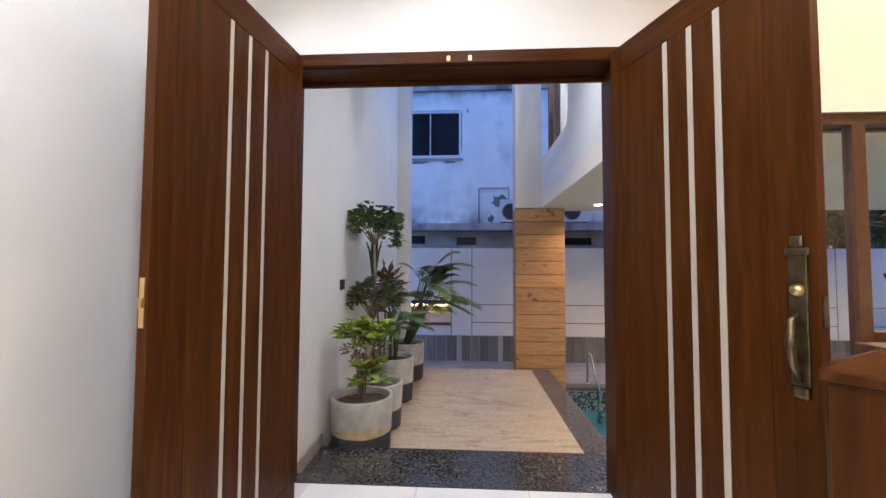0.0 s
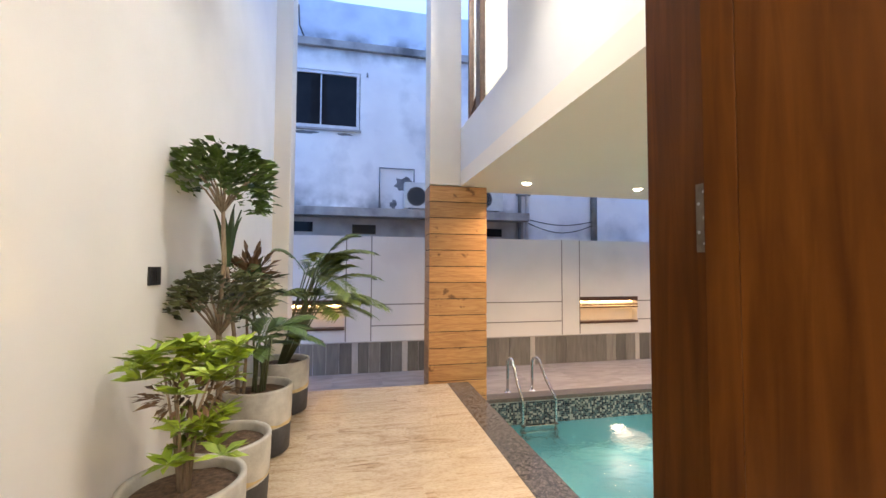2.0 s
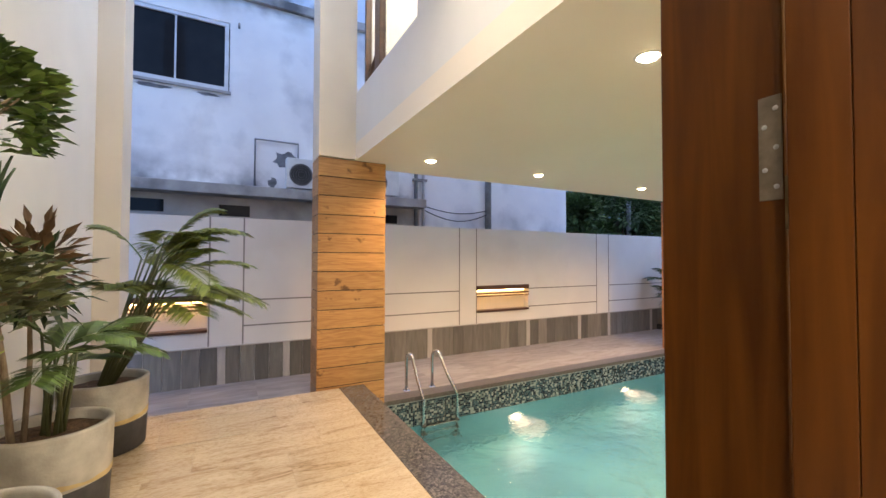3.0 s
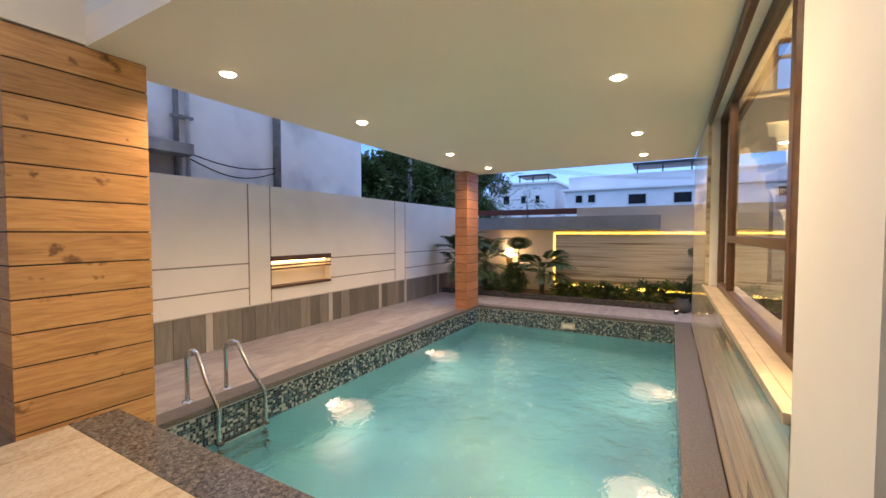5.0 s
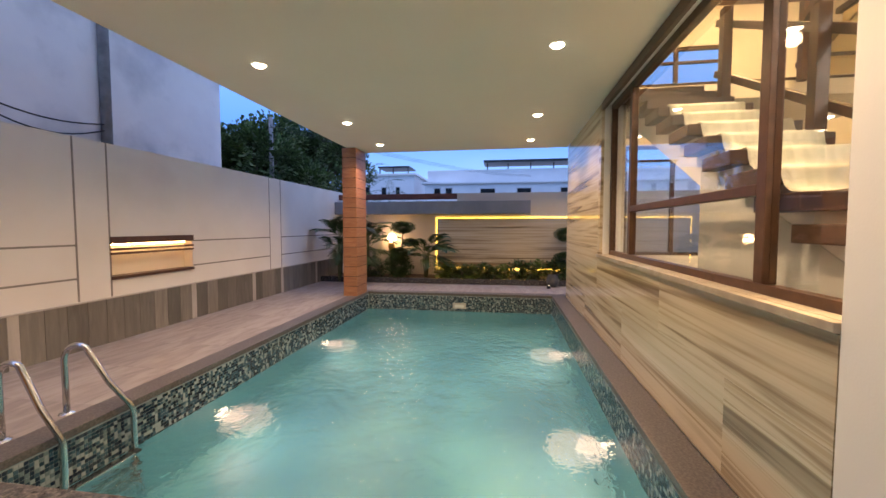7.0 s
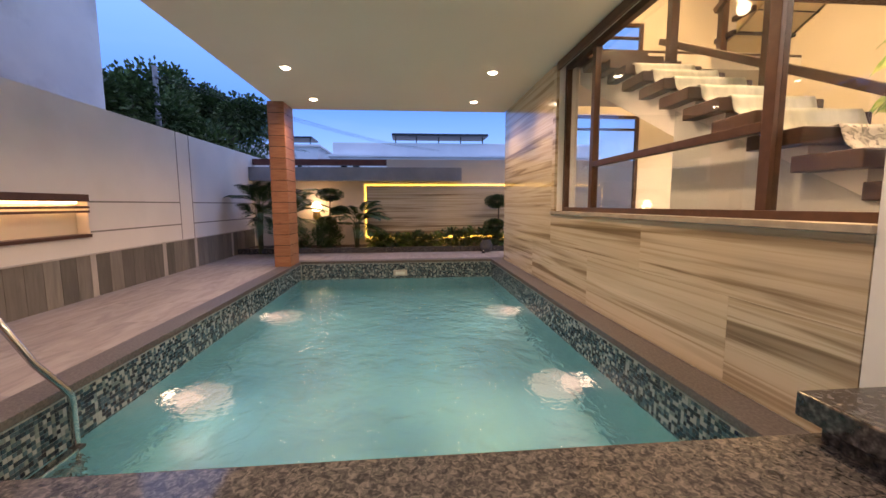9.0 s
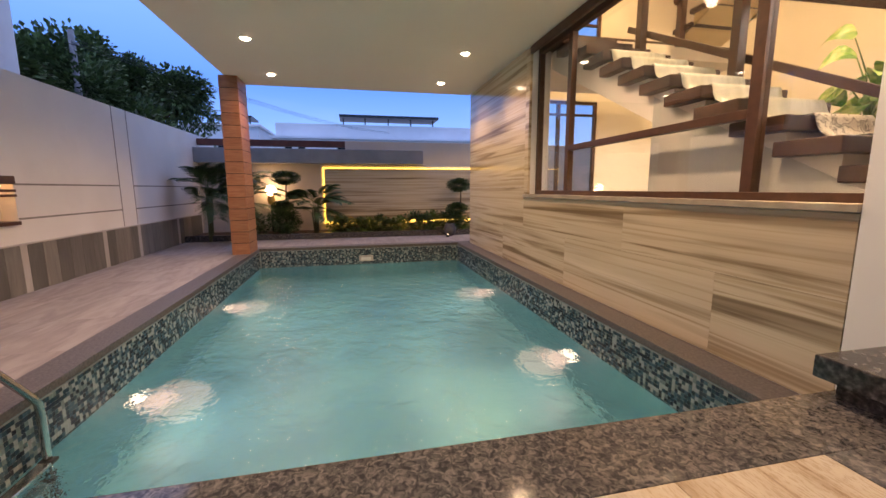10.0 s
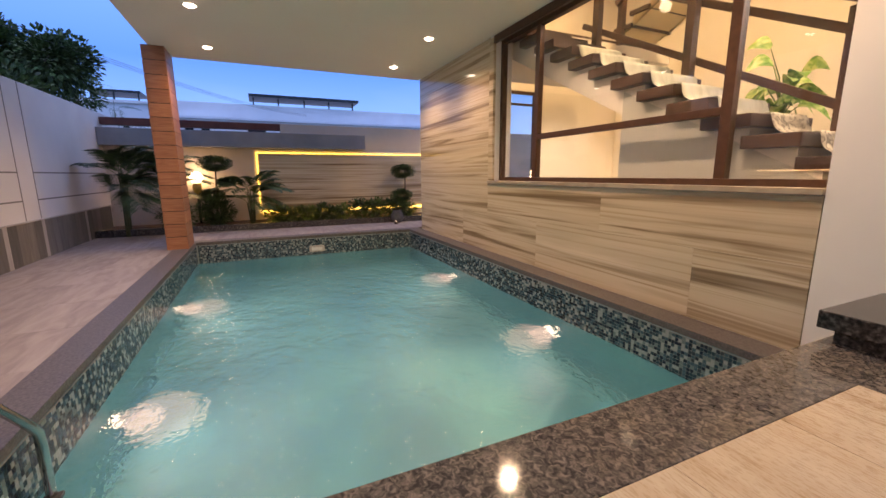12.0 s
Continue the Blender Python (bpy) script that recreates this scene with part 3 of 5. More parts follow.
pool_water = joined("water", [(POOL_X0, POOL_Y0, WATER), (POOL_X1, POOL_Y0, WATER), (POOL_X1, POOL_Y1, WATER), (POOL_X0, POOL_Y1, WATER)], [(0, 1, 2, 3)], M["water"])
tagged(pool_water, "rippled clear turquoise pool water", "water", "", "structure")
pool_water.visible_shadow = False

# boundary wall with recessed panels
NICHES = [(-1.87, -0.36), (4.82, 6.30)]
NZ0, NZ1 = 0.18, 0.78
xs = [-6.0] + [c for n in NICHES for c in n] + [14.0]
bound = solid("wall_boundary", box(-6.0, 14.0, BOUND_Y, BOUND_Y + 0.22, -1.0, NZ0), M["bound"], "cream painted boundary wall with grooved panels", "wall", "structure")
solid("wall_boundary", box(-6.0, 14.0, BOUND_Y, BOUND_Y + 0.22, NZ1, 2.06), M["bound"], "cream painted boundary wall with grooved panels", "wall", "structure")
for a, b in zip(xs[::2], xs[1::2]):
    solid("wall_boundary", box(a, b, BOUND_Y, BOUND_Y + 0.22, NZ0, NZ1), M["bound"], "cream painted boundary wall between the niches", "wall", "structure")
for a, b in NICHES:
    solid("niche_back", box(a, b, BOUND_Y + 0.18, BOUND_Y + 0.22, NZ0, NZ1), M["bound"], "cream painted back of a wall niche", "wall", "structure")
VG = [-4.1, -3.63, -0.34, 0.16, 4.38, 4.82, 8.64, 9.11]
GROOVE_SPANS = [(-3.63, -1.87), (0.16, 4.38), (6.30, 8.64), (9.11, 12.5)]
# Grooves are slightly proud dark strips, their shade put into the colour.
bm = bmesh.new()
for x in VG:
    add_box(bm, x - 0.012, x + 0.012, BOUND_Y - 0.003, BOUND_Y + 0.01, -0.05, 2.06)
for a, b in GROOVE_SPANS:
    for z in (0.25, 0.68):
        add_box(bm, a + 0.01, b - 0.01, BOUND_Y - 0.003, BOUND_Y + 0.01, z - 0.012, z + 0.012)
part("panel_groove", bm, M["groove"], bound)
part("ledge", box(-6.0, 12.5, BOUND_Y - 0.035, BOUND_Y - 0.001, -0.075, -0.055, 0.004), M["clad_light"], bound)

# garden wall
bm = box(GARDEN_X, GARDEN_X + 0.2, -3.0, 6.0, -1.0, 1.97)
add_box(bm, GARDEN_X, GARDEN_X + 0.2, 6.0, BOUND_Y, -1.0, 1.72)
solid("wall_garden", bm, M["garden_wall"], "cream painted garden end wall", "wall", "structure")
solid("garden_beam", box(12.22, 12.54, 3.77, BOUND_Y - 0.005, 1.32, 1.71, 0.006), M["grey_beam"], "grey painted projecting beam on the garden wall", "beam", "structure")
solid("rust_beam", box(12.55, 12.75, 6.0, BOUND_Y - 0.01, 1.80, 1.97, 0.006), M["rust_beam"], "rust red beam on top of the garden wall", "beam", "structure")

# neighbouring house
nb = thing("neighbour_house", 0, 11.4, -2.3, "weathered white two-storey neighbour house with stained walls", "house")
def nbox(x0, x1, y0, y1, z0, z1, bevel=0.0):
    return box(x0, x1, y0, y1, z0 + 2.3, z1 + 2.3, bevel)
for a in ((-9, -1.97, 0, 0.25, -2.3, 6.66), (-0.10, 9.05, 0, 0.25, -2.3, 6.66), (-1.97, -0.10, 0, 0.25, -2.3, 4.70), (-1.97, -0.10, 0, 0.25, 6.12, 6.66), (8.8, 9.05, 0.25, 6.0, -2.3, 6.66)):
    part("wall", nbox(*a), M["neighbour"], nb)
part("roof", nbox(-9, 9.05, -0.1, 6, 6.66, 6.84, 0.01), M["neighbour_grey"], nb, "stained grey concrete cornice")
part("parapet", nbox(-9, 9.05, 0.02, 0.2, 6.84, 7.85), M["parapet_blue"], nb, "pale blue weathered parapet")
part("ledge", nbox(-9, 4.1, -0.42, 0, 2.60, 2.80, 0.012), M["neighbour_grey"], nb, "blackened concrete ledge")
win = part("window", nbox(-1.95, -0.12, 0.06, 0.12, 4.72, 6.10), M["alu"], nb, "aluminium sliding window with dark glass")
for a, b in ((-1.88, -1.03), (-1.00, -0.19)):
    part("pane", nbox(a, b, 0.03, 0.055, 4.80, 6.03), M["black_pane"], win)
for x0, x1, z0, z1 in ((-1.95, -0.12, 4.72, 4.80), (-1.95, -0.12, 6.03, 6.10), (-1.95, -1.88, 4.80, 6.03), (-0.19, -0.12, 4.80, 6.03), (-1.03, -1.00, 4.80, 6.03)):
    part("window_frame", nbox(x0, x1, -0.01, 0.055, z0, z1, 0.004), M["alu"], win)
part("sill", nbox(-2.0, -0.07, -0.05, 0.0, 4.66, 4.715, 0.006), M["neighbour_grey"], win)
for x0, x1, z0, z1 in ((-1.75, -1.15, 2.25, 2.48), (-0.25, 0.30, 2.22, 2.44), (2.75, 3.5, 2.22, 2.42)):
    part("vent_opening", nbox(x0, x1, -0.035, 0.02, z0, z1), M["black_pane"], nb)
part("lower_band", nbox(-9, 4.1, -0.02, -0.004, 1.9, 2.598), M["band"], nb, "stained lower wall band")
part("drain_pipe", tube([(3.98, -0.07, 4.4), (3.98, -0.07, 8.9)], 0.045), M["pipe"], nb)
part("drain_pipe", tube([(4.18, -0.07, 4.2), (4.18, -0.07, 8.9)], 0.04), M["alu"], nb)
part("drain_pipe", tube([(6.12, -0.07, 4.2), (6.12, -0.07, 8.9)], 0.085), M["pipe"], nb)
part("pipe_bracket", nbox(3.9, 4.26, -0.13, -0.005, 3.30, 3.35), M["neighbour_grey"], nb)
part("pipe_loop", tube([(0.38, -0.05, 5.11), (0.38, -0.05, 6.13), (1.22, -0.05, 6.13), (1.22, -0.05, 5.65)], 0.022, 8), M["pipe"], nb)
part("wall_lamp_bracket", tube([(0.06, -0.01, 8.42), (0.06, -0.10, 8.40), (0.06, -0.12, 8.30)], 0.02, 8), M["pipe"], nb)
for k in range(2):
    part("cable", tube([(4.2 + 0.19 * i, -0.10, 4.98 - k * 0.10 - (0.13 + 0.10 * k) * math.sin(math.pi * i / 10)) for i in range(11)], 0.012, 6), M["black_plastic"], nb)
part("roof_cable", tube([(-1.55, -0.06, 9.9), (-1.52, -0.08, 9.4), (-1.42, -0.1, 9.15)], 0.018, 6), M["black_plastic"], nb)


def patch(x, z, w, h, seed, n=18):
    """An irregular thin patch of peeled, sooty render on the neighbour's wall."""
    rng = random.Random(seed)
    bm = bmesh.new()
    ring = []
    for k in range(n):
        a, r = 2 * math.pi * k / n, rng.uniform(0.55, 1.0)
        ring.append((x + w * r * math.cos(a), z + 2.3 + h * r * math.sin(a)))
    f0 = [bm.verts.new((px, -0.004, pz)) for px, pz in ring]
    f1 = [bm.verts.new((px, 0.004, pz)) for px, pz in ring]
    bm.faces.new(f0)
    for k in range(n):
        bm.faces.new((f0[k], f1[k], f1[(k + 1) % n], f0[(k + 1) % n]))
    part("peeled_patch", bm, M["soot"], nb, "peeled sooty render patch")


for px, pz, pw_, ph, sd in ((0.98, 3.48, 0.28, 0.22, 3), (1.75, 3.62, 0.22, 0.24, 4), (0.72, 2.95, 0.10, 0.14, 5), (-1.35, 4.60, 0.34, 0.05, 6), (-0.48, 4.60, 0.26, 0.04, 7), (2.3, 3.5, 0.4, 0.25, 8)):
    patch(px, pz, pw_, ph, sd)


def outdoor_unit(x):
    ac = thing("air_conditioner", x, 11.19, 2.80, "grey outdoor air conditioning unit on the concrete ledge", "air conditioner", "outdoor units")
    part("casing", box(-0.40, 0.40, -0.14, 0.14, 0.04, 0.66, 0.015), M["grey_plastic"], ac)
    for s in (-0.28, 0.28):
        part("foot", box(s - 0.03, s + 0.03, -0.14, 0.14, 0, 0.04), M["pipe"], ac)
    bm = lathe([(0.215, 0.0), (0.225, 0.012), (0.235, 0.0)], 28)
    bmesh.ops.rotate(bm, verts=bm.verts, matrix=Matrix.Rotation(radians(90), 3, "X"))
    bmesh.ops.translate(bm, verts=bm.verts, vec=(-0.12, -0.142, 0.32))
    part("fan_ring", bm, M["pipe"], ac)
    bm = lathe([(0.0005, 0.0), (0.215, 0.0)], 28)
    bmesh.ops.rotate(bm, verts=bm.verts, matrix=Matrix.Rotation(radians(90), 3, "X"))
    bmesh.ops.translate(bm, verts=bm.verts, vec=(-0.12, -0.1415, 0.32))
    part("fan_opening", bm, M["black_plastic"], ac, "black fan opening")
    bm = bmesh.new()
    for r in (0.06, 0.11, 0.16, 0.2):
        pts = [(-0.12 + r * math.cos(a * math.pi / 12), -0.155, 0.32 + r * math.sin(a * math.pi / 12)) for a in range(25)]
        add_tube(bm, pts, 0.004, 5)
    part("guard", bm, M["pipe"], ac)
    return ac


outdoor_unit(1.36)
outdoor_unit(3.02)

# ---- doors ----
frame_door = thing("door_frame", -0.10, 3.02, 0.0, "dark red-brown timber door frame with a deep head", "door frame")
part("jamb", box(-1.30, -1.17, -0.26, 0.03, 0, 3.02, 0.006), M["dark_wood"], frame_door)
part("jamb", box(1.125, 1.32, -0.26, 0.03, 0, 3.02, 0.006), M["dark_wood"], frame_door)
part("head", box(-1.30, 1.32, -0.24, 0.03, 3.02, 3.10, 0.006), M["wood_h"], frame_door)
part("architrave", box(-1.32, 1.27, -0.270, -0.242, 3.025, 3.115, 0.008), M["wood_h"], frame_door)
part("architrave", box(-1.32, -1.25, -0.270, -0.242, 0, 3.023, 0.008), M["dark_wood"], frame_door)
part("architrave", box(1.20, 1.27, -0.270, -0.242, 0, 3.023, 0.008), M["dark_wood"], frame_door)
part("head_stop", box(-1.17, 1.125, -0.03, 0.0, 2.985, 3.018, 0.004), M["wood_h"], frame_door)
for x in (-0.02, 0.13):
    part("bolt_keep", box(x - 0.012, x + 0.012, -0.285, -0.271, 3.035, 3.07, 0.002), M["brass"], frame_door, "small brass bolt keep")


def door_leaf(x, y, turn, side, length, strips):
    """side: 1 for a leaf whose free edge lies along +x of its own frame."""
    d = thing("door", x, y, 0.012, "open dark red-brown timber door leaf with three pale inlay strips", "door", "main door leaves", turn)
    s = side
    def b(a0, a1, y0, y1, z0, z1, bv=0.003):
        return box(s * a0, s * a1, y0, y1, z0, z1, bv)
    H = 3.05
    part("panel", b(0.10, length - 0.10, -0.018, 0.018, 0.16, H - 0.17, 0.0), M["dark_wood"], d)
    part("stile", b(0.0, 0.10, -0.024, 0.024, 0, H), M["dark_wood"], d)
    part("stile", b(length - 0.10, length, -0.024, 0.024, 0, H), M["dark_wood"], d)
    part("rail", b(0.10, length - 0.10, -0.024, 0.024, 0, 0.16), M["wood_h"], d)
    part("rail", b(0.10, length - 0.10, -0.024, 0.024, H - 0.17, H), M["wood_h"], d)
    cuts = [0.10, *strips, length - 0.10]
    for i, (a, c) in enumerate(zip(cuts, cuts[1:])):
        for face in (-1, 1):
            y0, y1 = (0.018, 0.0225) if face > 0 else (-0.0225, -0.018)
            if i in (1, 3, 5):
                y0, y1 = (0.018, 0.021) if face > 0 else (-0.021, -0.018)
                part("inlay_strip", b(a, c, *((y0, y1 + 0.004) if face > 0 else (y0 - 0.004, y1)), 0.165, H - 0.175, 0.004), M["inlay"], d, "pale metallic inlay strip")
            else:
                part("board", b(a + 0.0015, c - 0.0015, y0, y1, 0.163, H - 0.173, 0.0015), M["dark_wood"], d)
    for z in (0.25, 1.5, 2.78):
        h = part("hinge", b(-0.006, 0.03, 0.0245, 0.028, z - 0.06, z + 0.06, 0.001), M["old_brass"], d, "worn brass hinge plate")
        part("pin", tube([(-0.004 * s, 0.028, z - 0.06), (-0.004 * s, 0.028, z + 0.06)], 0.007, 10), M["old_brass"], h)
    return d


leaf_r = door_leaf(1.008, 2.748, -71.0, 1, 1.17, (0.438, 0.469, 0.597, 0.629, 0.752, 0.788, 0.985))
leaf_l = door_leaf(-1.164, 2.70, 84.0, -1, 1.165, (0.402, 0.428, 0.556, 0.582, 0.705, 0.731, 0.965))


def handle_set(parent, x, y, sgn):
    pl = part("handle", box(x - 0.035, x + 0.035, y, y + sgn * 0.012, 1.12, 1.64, 0.004), M["old_brass"], parent, "antique brass pull handle with lock plate")
    part("crown", box(x - 0.045, x + 0.045, y, y + sgn * 0.016, 1.64, 1.67, 0.006), M["old_brass"], pl)
    part("crown", box(x - 0.026, x + 0.026, y, y + sgn * 0.016, 1.672, 1.72, 0.012), M["old_brass"], pl)
    part("crown", box(x - 0.03, x + 0.03, y, y + sgn * 0.016, 1.07, 1.118, 0.012), M["old_brass"], pl)
    part("grip", tube([(x, y + sgn * 0.012, 1.40), (x, y + sgn * 0.05, 1.38), (x, y + sgn * 0.065, 1.29), (x, y + sgn * 0.05, 1.20), (x, y + sgn * 0.012, 1.14)], [0.012, 0.014, 0.017, 0.014, 0.010], 12), M["old_brass"], pl)
    bm = lathe([(0.0005, 0.02), (0.018, 0.02), (0.024, 0.008), (0.025, 0.0)], 20)
    bmesh.ops.rotate(bm, verts=bm.verts, matrix=Matrix.Rotation(radians(90 * sgn * -1), 3, "X"))
    bmesh.ops.translate(bm, verts=bm.verts, vec=(x, y + sgn * 0.012, 1.50))
    part("lock_cylinder", bm, M["brass"], pl)


handle_set(leaf_r, 1.10, -0.024, -1)
part("latch", box(1.17, 1.176, -0.014, 0.014, 1.36, 1.48, 0.001), M["old_brass"], leaf_r, "brass latch plate")
lp = part("flush_bolt", box(-1.171, -1.165, -0.012, 0.012, 1.34, 1.54, 0.001), M["brass"], leaf_l, "brass flush bolt")
part("knob", box(-1.180, -1.171, -0.008, 0.008, 1.42, 1.46, 0.002), M["brass"], lp)

for z in (0.30, 1.64, 2.75):
    h = part("hinge_plate", box(1.121, 1.1245, -0.257, -0.212, z - 0.12, z + 0.12, 0.001), M["hinge"], frame_door, "worn steel hinge plate with screws")
    for dy, dz in ((-0.246, -0.09), (-0.224, -0.05), (-0.246, 0.0), (-0.224, 0.05), (-0.246, 0.09)):
        bm = lathe([(0.0005, 0.002), (0.005, 0.0015), (0.006, 0.0)], 10)
        bmesh.ops.rotate(bm, verts=bm.verts, matrix=Matrix.Rotation(radians(-90), 3, "Y"))
        bmesh.ops.translate(bm, verts=bm.verts, vec=(1.121, dy, z + dz))
        part("screw", bm, M["pipe"], h)

# ---- newel post inside ----
nw = thing("newel_post", 1.31, 1.36, 0, "square polished brown timber newel post with a pyramid cap", "newel post", "", 40)
part("shaft", box(-0.105, 0.105, -0.105, 0.105, 0, 1.24, 0.006), M["dark_wood"], nw)
part("cap", box(-0.125, 0.125, -0.125, 0.125, 1.24, 1.275, 0.006), M["dark_wood"], nw)
bm = bmesh.new()
q = [bm.verts.new(c) for c in ((-0.12, -0.12, 1.276), (0.12, -0.12, 1.276), (0.12, 0.12, 1.276), (-0.12, 0.12, 1.276))]
top = bm.verts.new((0, 0, 1.345))
bm.faces.new(q[::-1])
for i in range(4):
    bm.faces.new((q[i], q[(i + 1) % 4], top))
part("finial", bm, M["dark_wood"], nw)

# ---- columns ----
def clad_column(name, x0, x1, y0, y1, zbase, pitch, material, label):
    c = thing(name, (x0 + x1) / 2, (y0 + y1) / 2, zbase, label, "column")
    hx, hy, h = (x1 - x0) / 2, (y1 - y0) / 2, SOFFIT - zbase
    part("core", box(-hx + 0.012, hx - 0.012, -hy + 0.012, hy - 0.012, 0, h), M["joint"], c)
    top = h
    while top > 0.02:
        ph = min(pitch, top)
        if ph == pitch and top == h:
            mx = mesh_of(box(-hx, hx, -0.006, 0.006, 0.006, ph - 0.006, 0.003), "plank", material)
            my = mesh_of(box(-0.006, 0.006, -hy + 0.013, hy - 0.013, 0.006, ph - 0.006, 0.002), "plank", material)
        elif ph < pitch:
            mx = mesh_of(box(-hx, hx, -0.006, 0.006, 0.0, ph - 0.006, 0.003), "plank", material)
            my = mesh_of(box(-0.006, 0.006, -hy + 0.013, hy - 0.013, 0.0, ph - 0.006, 0.002), "plank", material)
        top -= ph
        pieces("plank", mx, c, [(0, -hy + 0.006, top), (0, hy - 0.006, top)])
        pieces("plank", my, c, [(-hx + 0.006, 0, top), (hx - 0.006, 0, top)])
    return c


clad_column("column", 0.95, 1.875, 7.70, 8.12, DECK, 0.2517, M["plank"], "square column clad in honey oak plank tiles")
clad_column("column", 8.85, 9.50, 7.87, 8.20, DECK, 0.2267, M["plank2"], "square column clad in reddish oak plank tiles")
solid("column_shaft", box(0.95, 1.45, 7.69, 8.12, SOFFIT + 0.01, 7.4, 0.006), M["cream_wall"], "cream painted shaft above the clad column", "column", "structure")

# upper window with sloping rail
uw = thing("upper_window", 1.66, 6.83, 3.40, "brown timber window of the lit upper room", "window")
for a, b in ((-1.11, -1.05), (0.46, 0.66), (1.05, 1.11)):
    part("window_frame", box(-0.03, 0.06, a, b, 0, 2.9, 0.004), M["window_wood"], uw)
for a, b in ((-1.05, 0.46), (0.66, 1.05)):
    part("window_frame", box(-0.03, 0.06, a, b, 0, 0.05, 0.004), M["window_wood"], uw)
    part("window_frame", box(-0.03, 0.06, a, b, 2.85, 2.9, 0.004), M["window_wood"], uw)
    pn = part("pane", box(0.02, 0.026, a, b, 0.05, 2.85), M["glass"], uw)
    pn.visible_shadow = False
for z in (0.35, 0.50):
    part("rail", tube([(0.0, 0.66, z + 0.25), (0.0, 1.05, z)], 0.022, 8), M["window_wood"], uw)

# ---- pool window ----
pw = thing("pool_window", 4.10, 2.95, 0.50, "large brown timber framed picture window above the pool", "window")
WX0, WX1, WH = -2.18, 2.17, 2.18
for x0, x1, z0, z1 in ((WX0, WX1, 0.0, 0.07), (WX0, WX1, WH - 0.08, WH), (WX0, WX0 + 0.03, 0.07, WH - 0.08), (WX1 - 0.07, WX1, 0.07, WH - 0.08), (1.19, 1.28, 0.07, WH - 0.08), (-1.42, -1.33, 0.07, WH - 0.08), (-1.33, 1.19, 0.60, 0.67)):
    part("window_frame", box(x0, x1, -0.045, 0.04, z0, z1, 0.005), M["window_wood"], pw)
for x0, x1, z0, z1 in ((WX0 + 0.03, -1.42, 0.07, WH - 0.08), (-1.33, 1.19, 0.07, 0.60), (-1.33, 1.19, 0.67, WH - 0.08), (1.28, WX1 - 0.07, 0.07, WH - 0.08)):
    pn = part("pane", box(x0, x1, -0.004, 0.004, z0, z1), M["glass"], pw)
    pn.visible_shadow = False
part("window_trim", box(WX0, WX1, 0.131, 0.179, WH - 0.07, WH + 0.038, 0.006), M["window_wood"], pw)
bm = box(1.925, 6.40, 3.085, 3.145, 0.465, 0.512, 0.005)
add_box(bm, 1.925, 6.268, 2.994, 3.084, 0.502, 0.512)
solid("window_sill", bm, M["skirting"], "cream stone window sill above the pool", "sill", "structure")

# ---- interior stairs ----
RISE, GOING, SX0, SY0, SY1 = 0.185, 0.3675, 0.80, 1.92, 2.86
st = thing("staircase", SX0, (SY0 + SY1) / 2, 0, "timber tread staircase on a white stringer with pale runner", "staircase")
hw = (SY1 - SY0) / 2
N = 15
for k in range(4, N + 1):
    x = (k - 1) * GOING
    part("tread", box(x - 0.045, x + GOING + 0.02, -hw, hw if k > 4 else hw - 0.09, k * RISE - 0.11, k * RISE, 0.012), M["tread_wood"], st)
    if k > 11:
        part("riser", box(x + 0.004, x + 0.022, -hw + 0.04, hw - 0.12, (k - 1) * RISE + 0.001, k * RISE - 0.111), M["amber_lit_plaster"], st, "riser with amber light in its colour")
# quarter turn at the foot
part("tread", box(0.70, 3 * GOING - 0.05, -hw, hw - 0.09, 3 * RISE - 0.11, 3 * RISE, 0.012), M["tread_wood"], st)
for k in (1, 2):
    part("tread", box(0.70, 3 * GOING + 0.25, -hw - (3 - k) * 0.30 - 0.04, -hw - (2 - k) * 0.30 - 0.002, k * RISE - 0.11, k * RISE, 0.012), M["tread_wood"], st)
    part("step_block", box(0.74, 3 * GOING + 0.20, -hw - (3 - k) * 0.30, -hw - (2 - k) * 0.30 - 0.003, 0.0, k * RISE - 0.111), M["bound"], st)
part("step_block", box(0.74, 3 * GOING + 0.20, -hw, hw - 0.16, 0.0, 3 * RISE - 0.111), M["bound"], st)
bm = bmesh.new()
prof = [(3 * GOING + 0.21, 0.0), (3 * GOING + 0.21, 4 * RISE - 0.112)]
for k in range(5, N + 1):
    prof += [((k - 1) * GOING + 0.02, (k - 1) * RISE - 0.112), ((k - 1) * GOING + 0.02, k * RISE - 0.112)]
prof.append((N * GOING, N * RISE - 0.112))
low = [(N * GOING, 2.42), (4.03 - SX0, 1.275), (4.03 - SX0, 0.0)]
ring0 = [bm.verts.new((x, -hw + 0.05, z)) for x, z in prof + low]
ring1 = [bm.verts.new((x, 0.35, z)) for x, z in prof + low]
bm.faces.new(ring0)
bm.faces.new(ring1[::-1])
for i in range(len(ring0)):
    j = (i + 1) % len(ring0)
    bm.faces.new((ring0[i], ring1[i], ring1[j], ring0[j]))
part("stringer", bm, M["bound"], st, "white plastered sawtooth stringer")


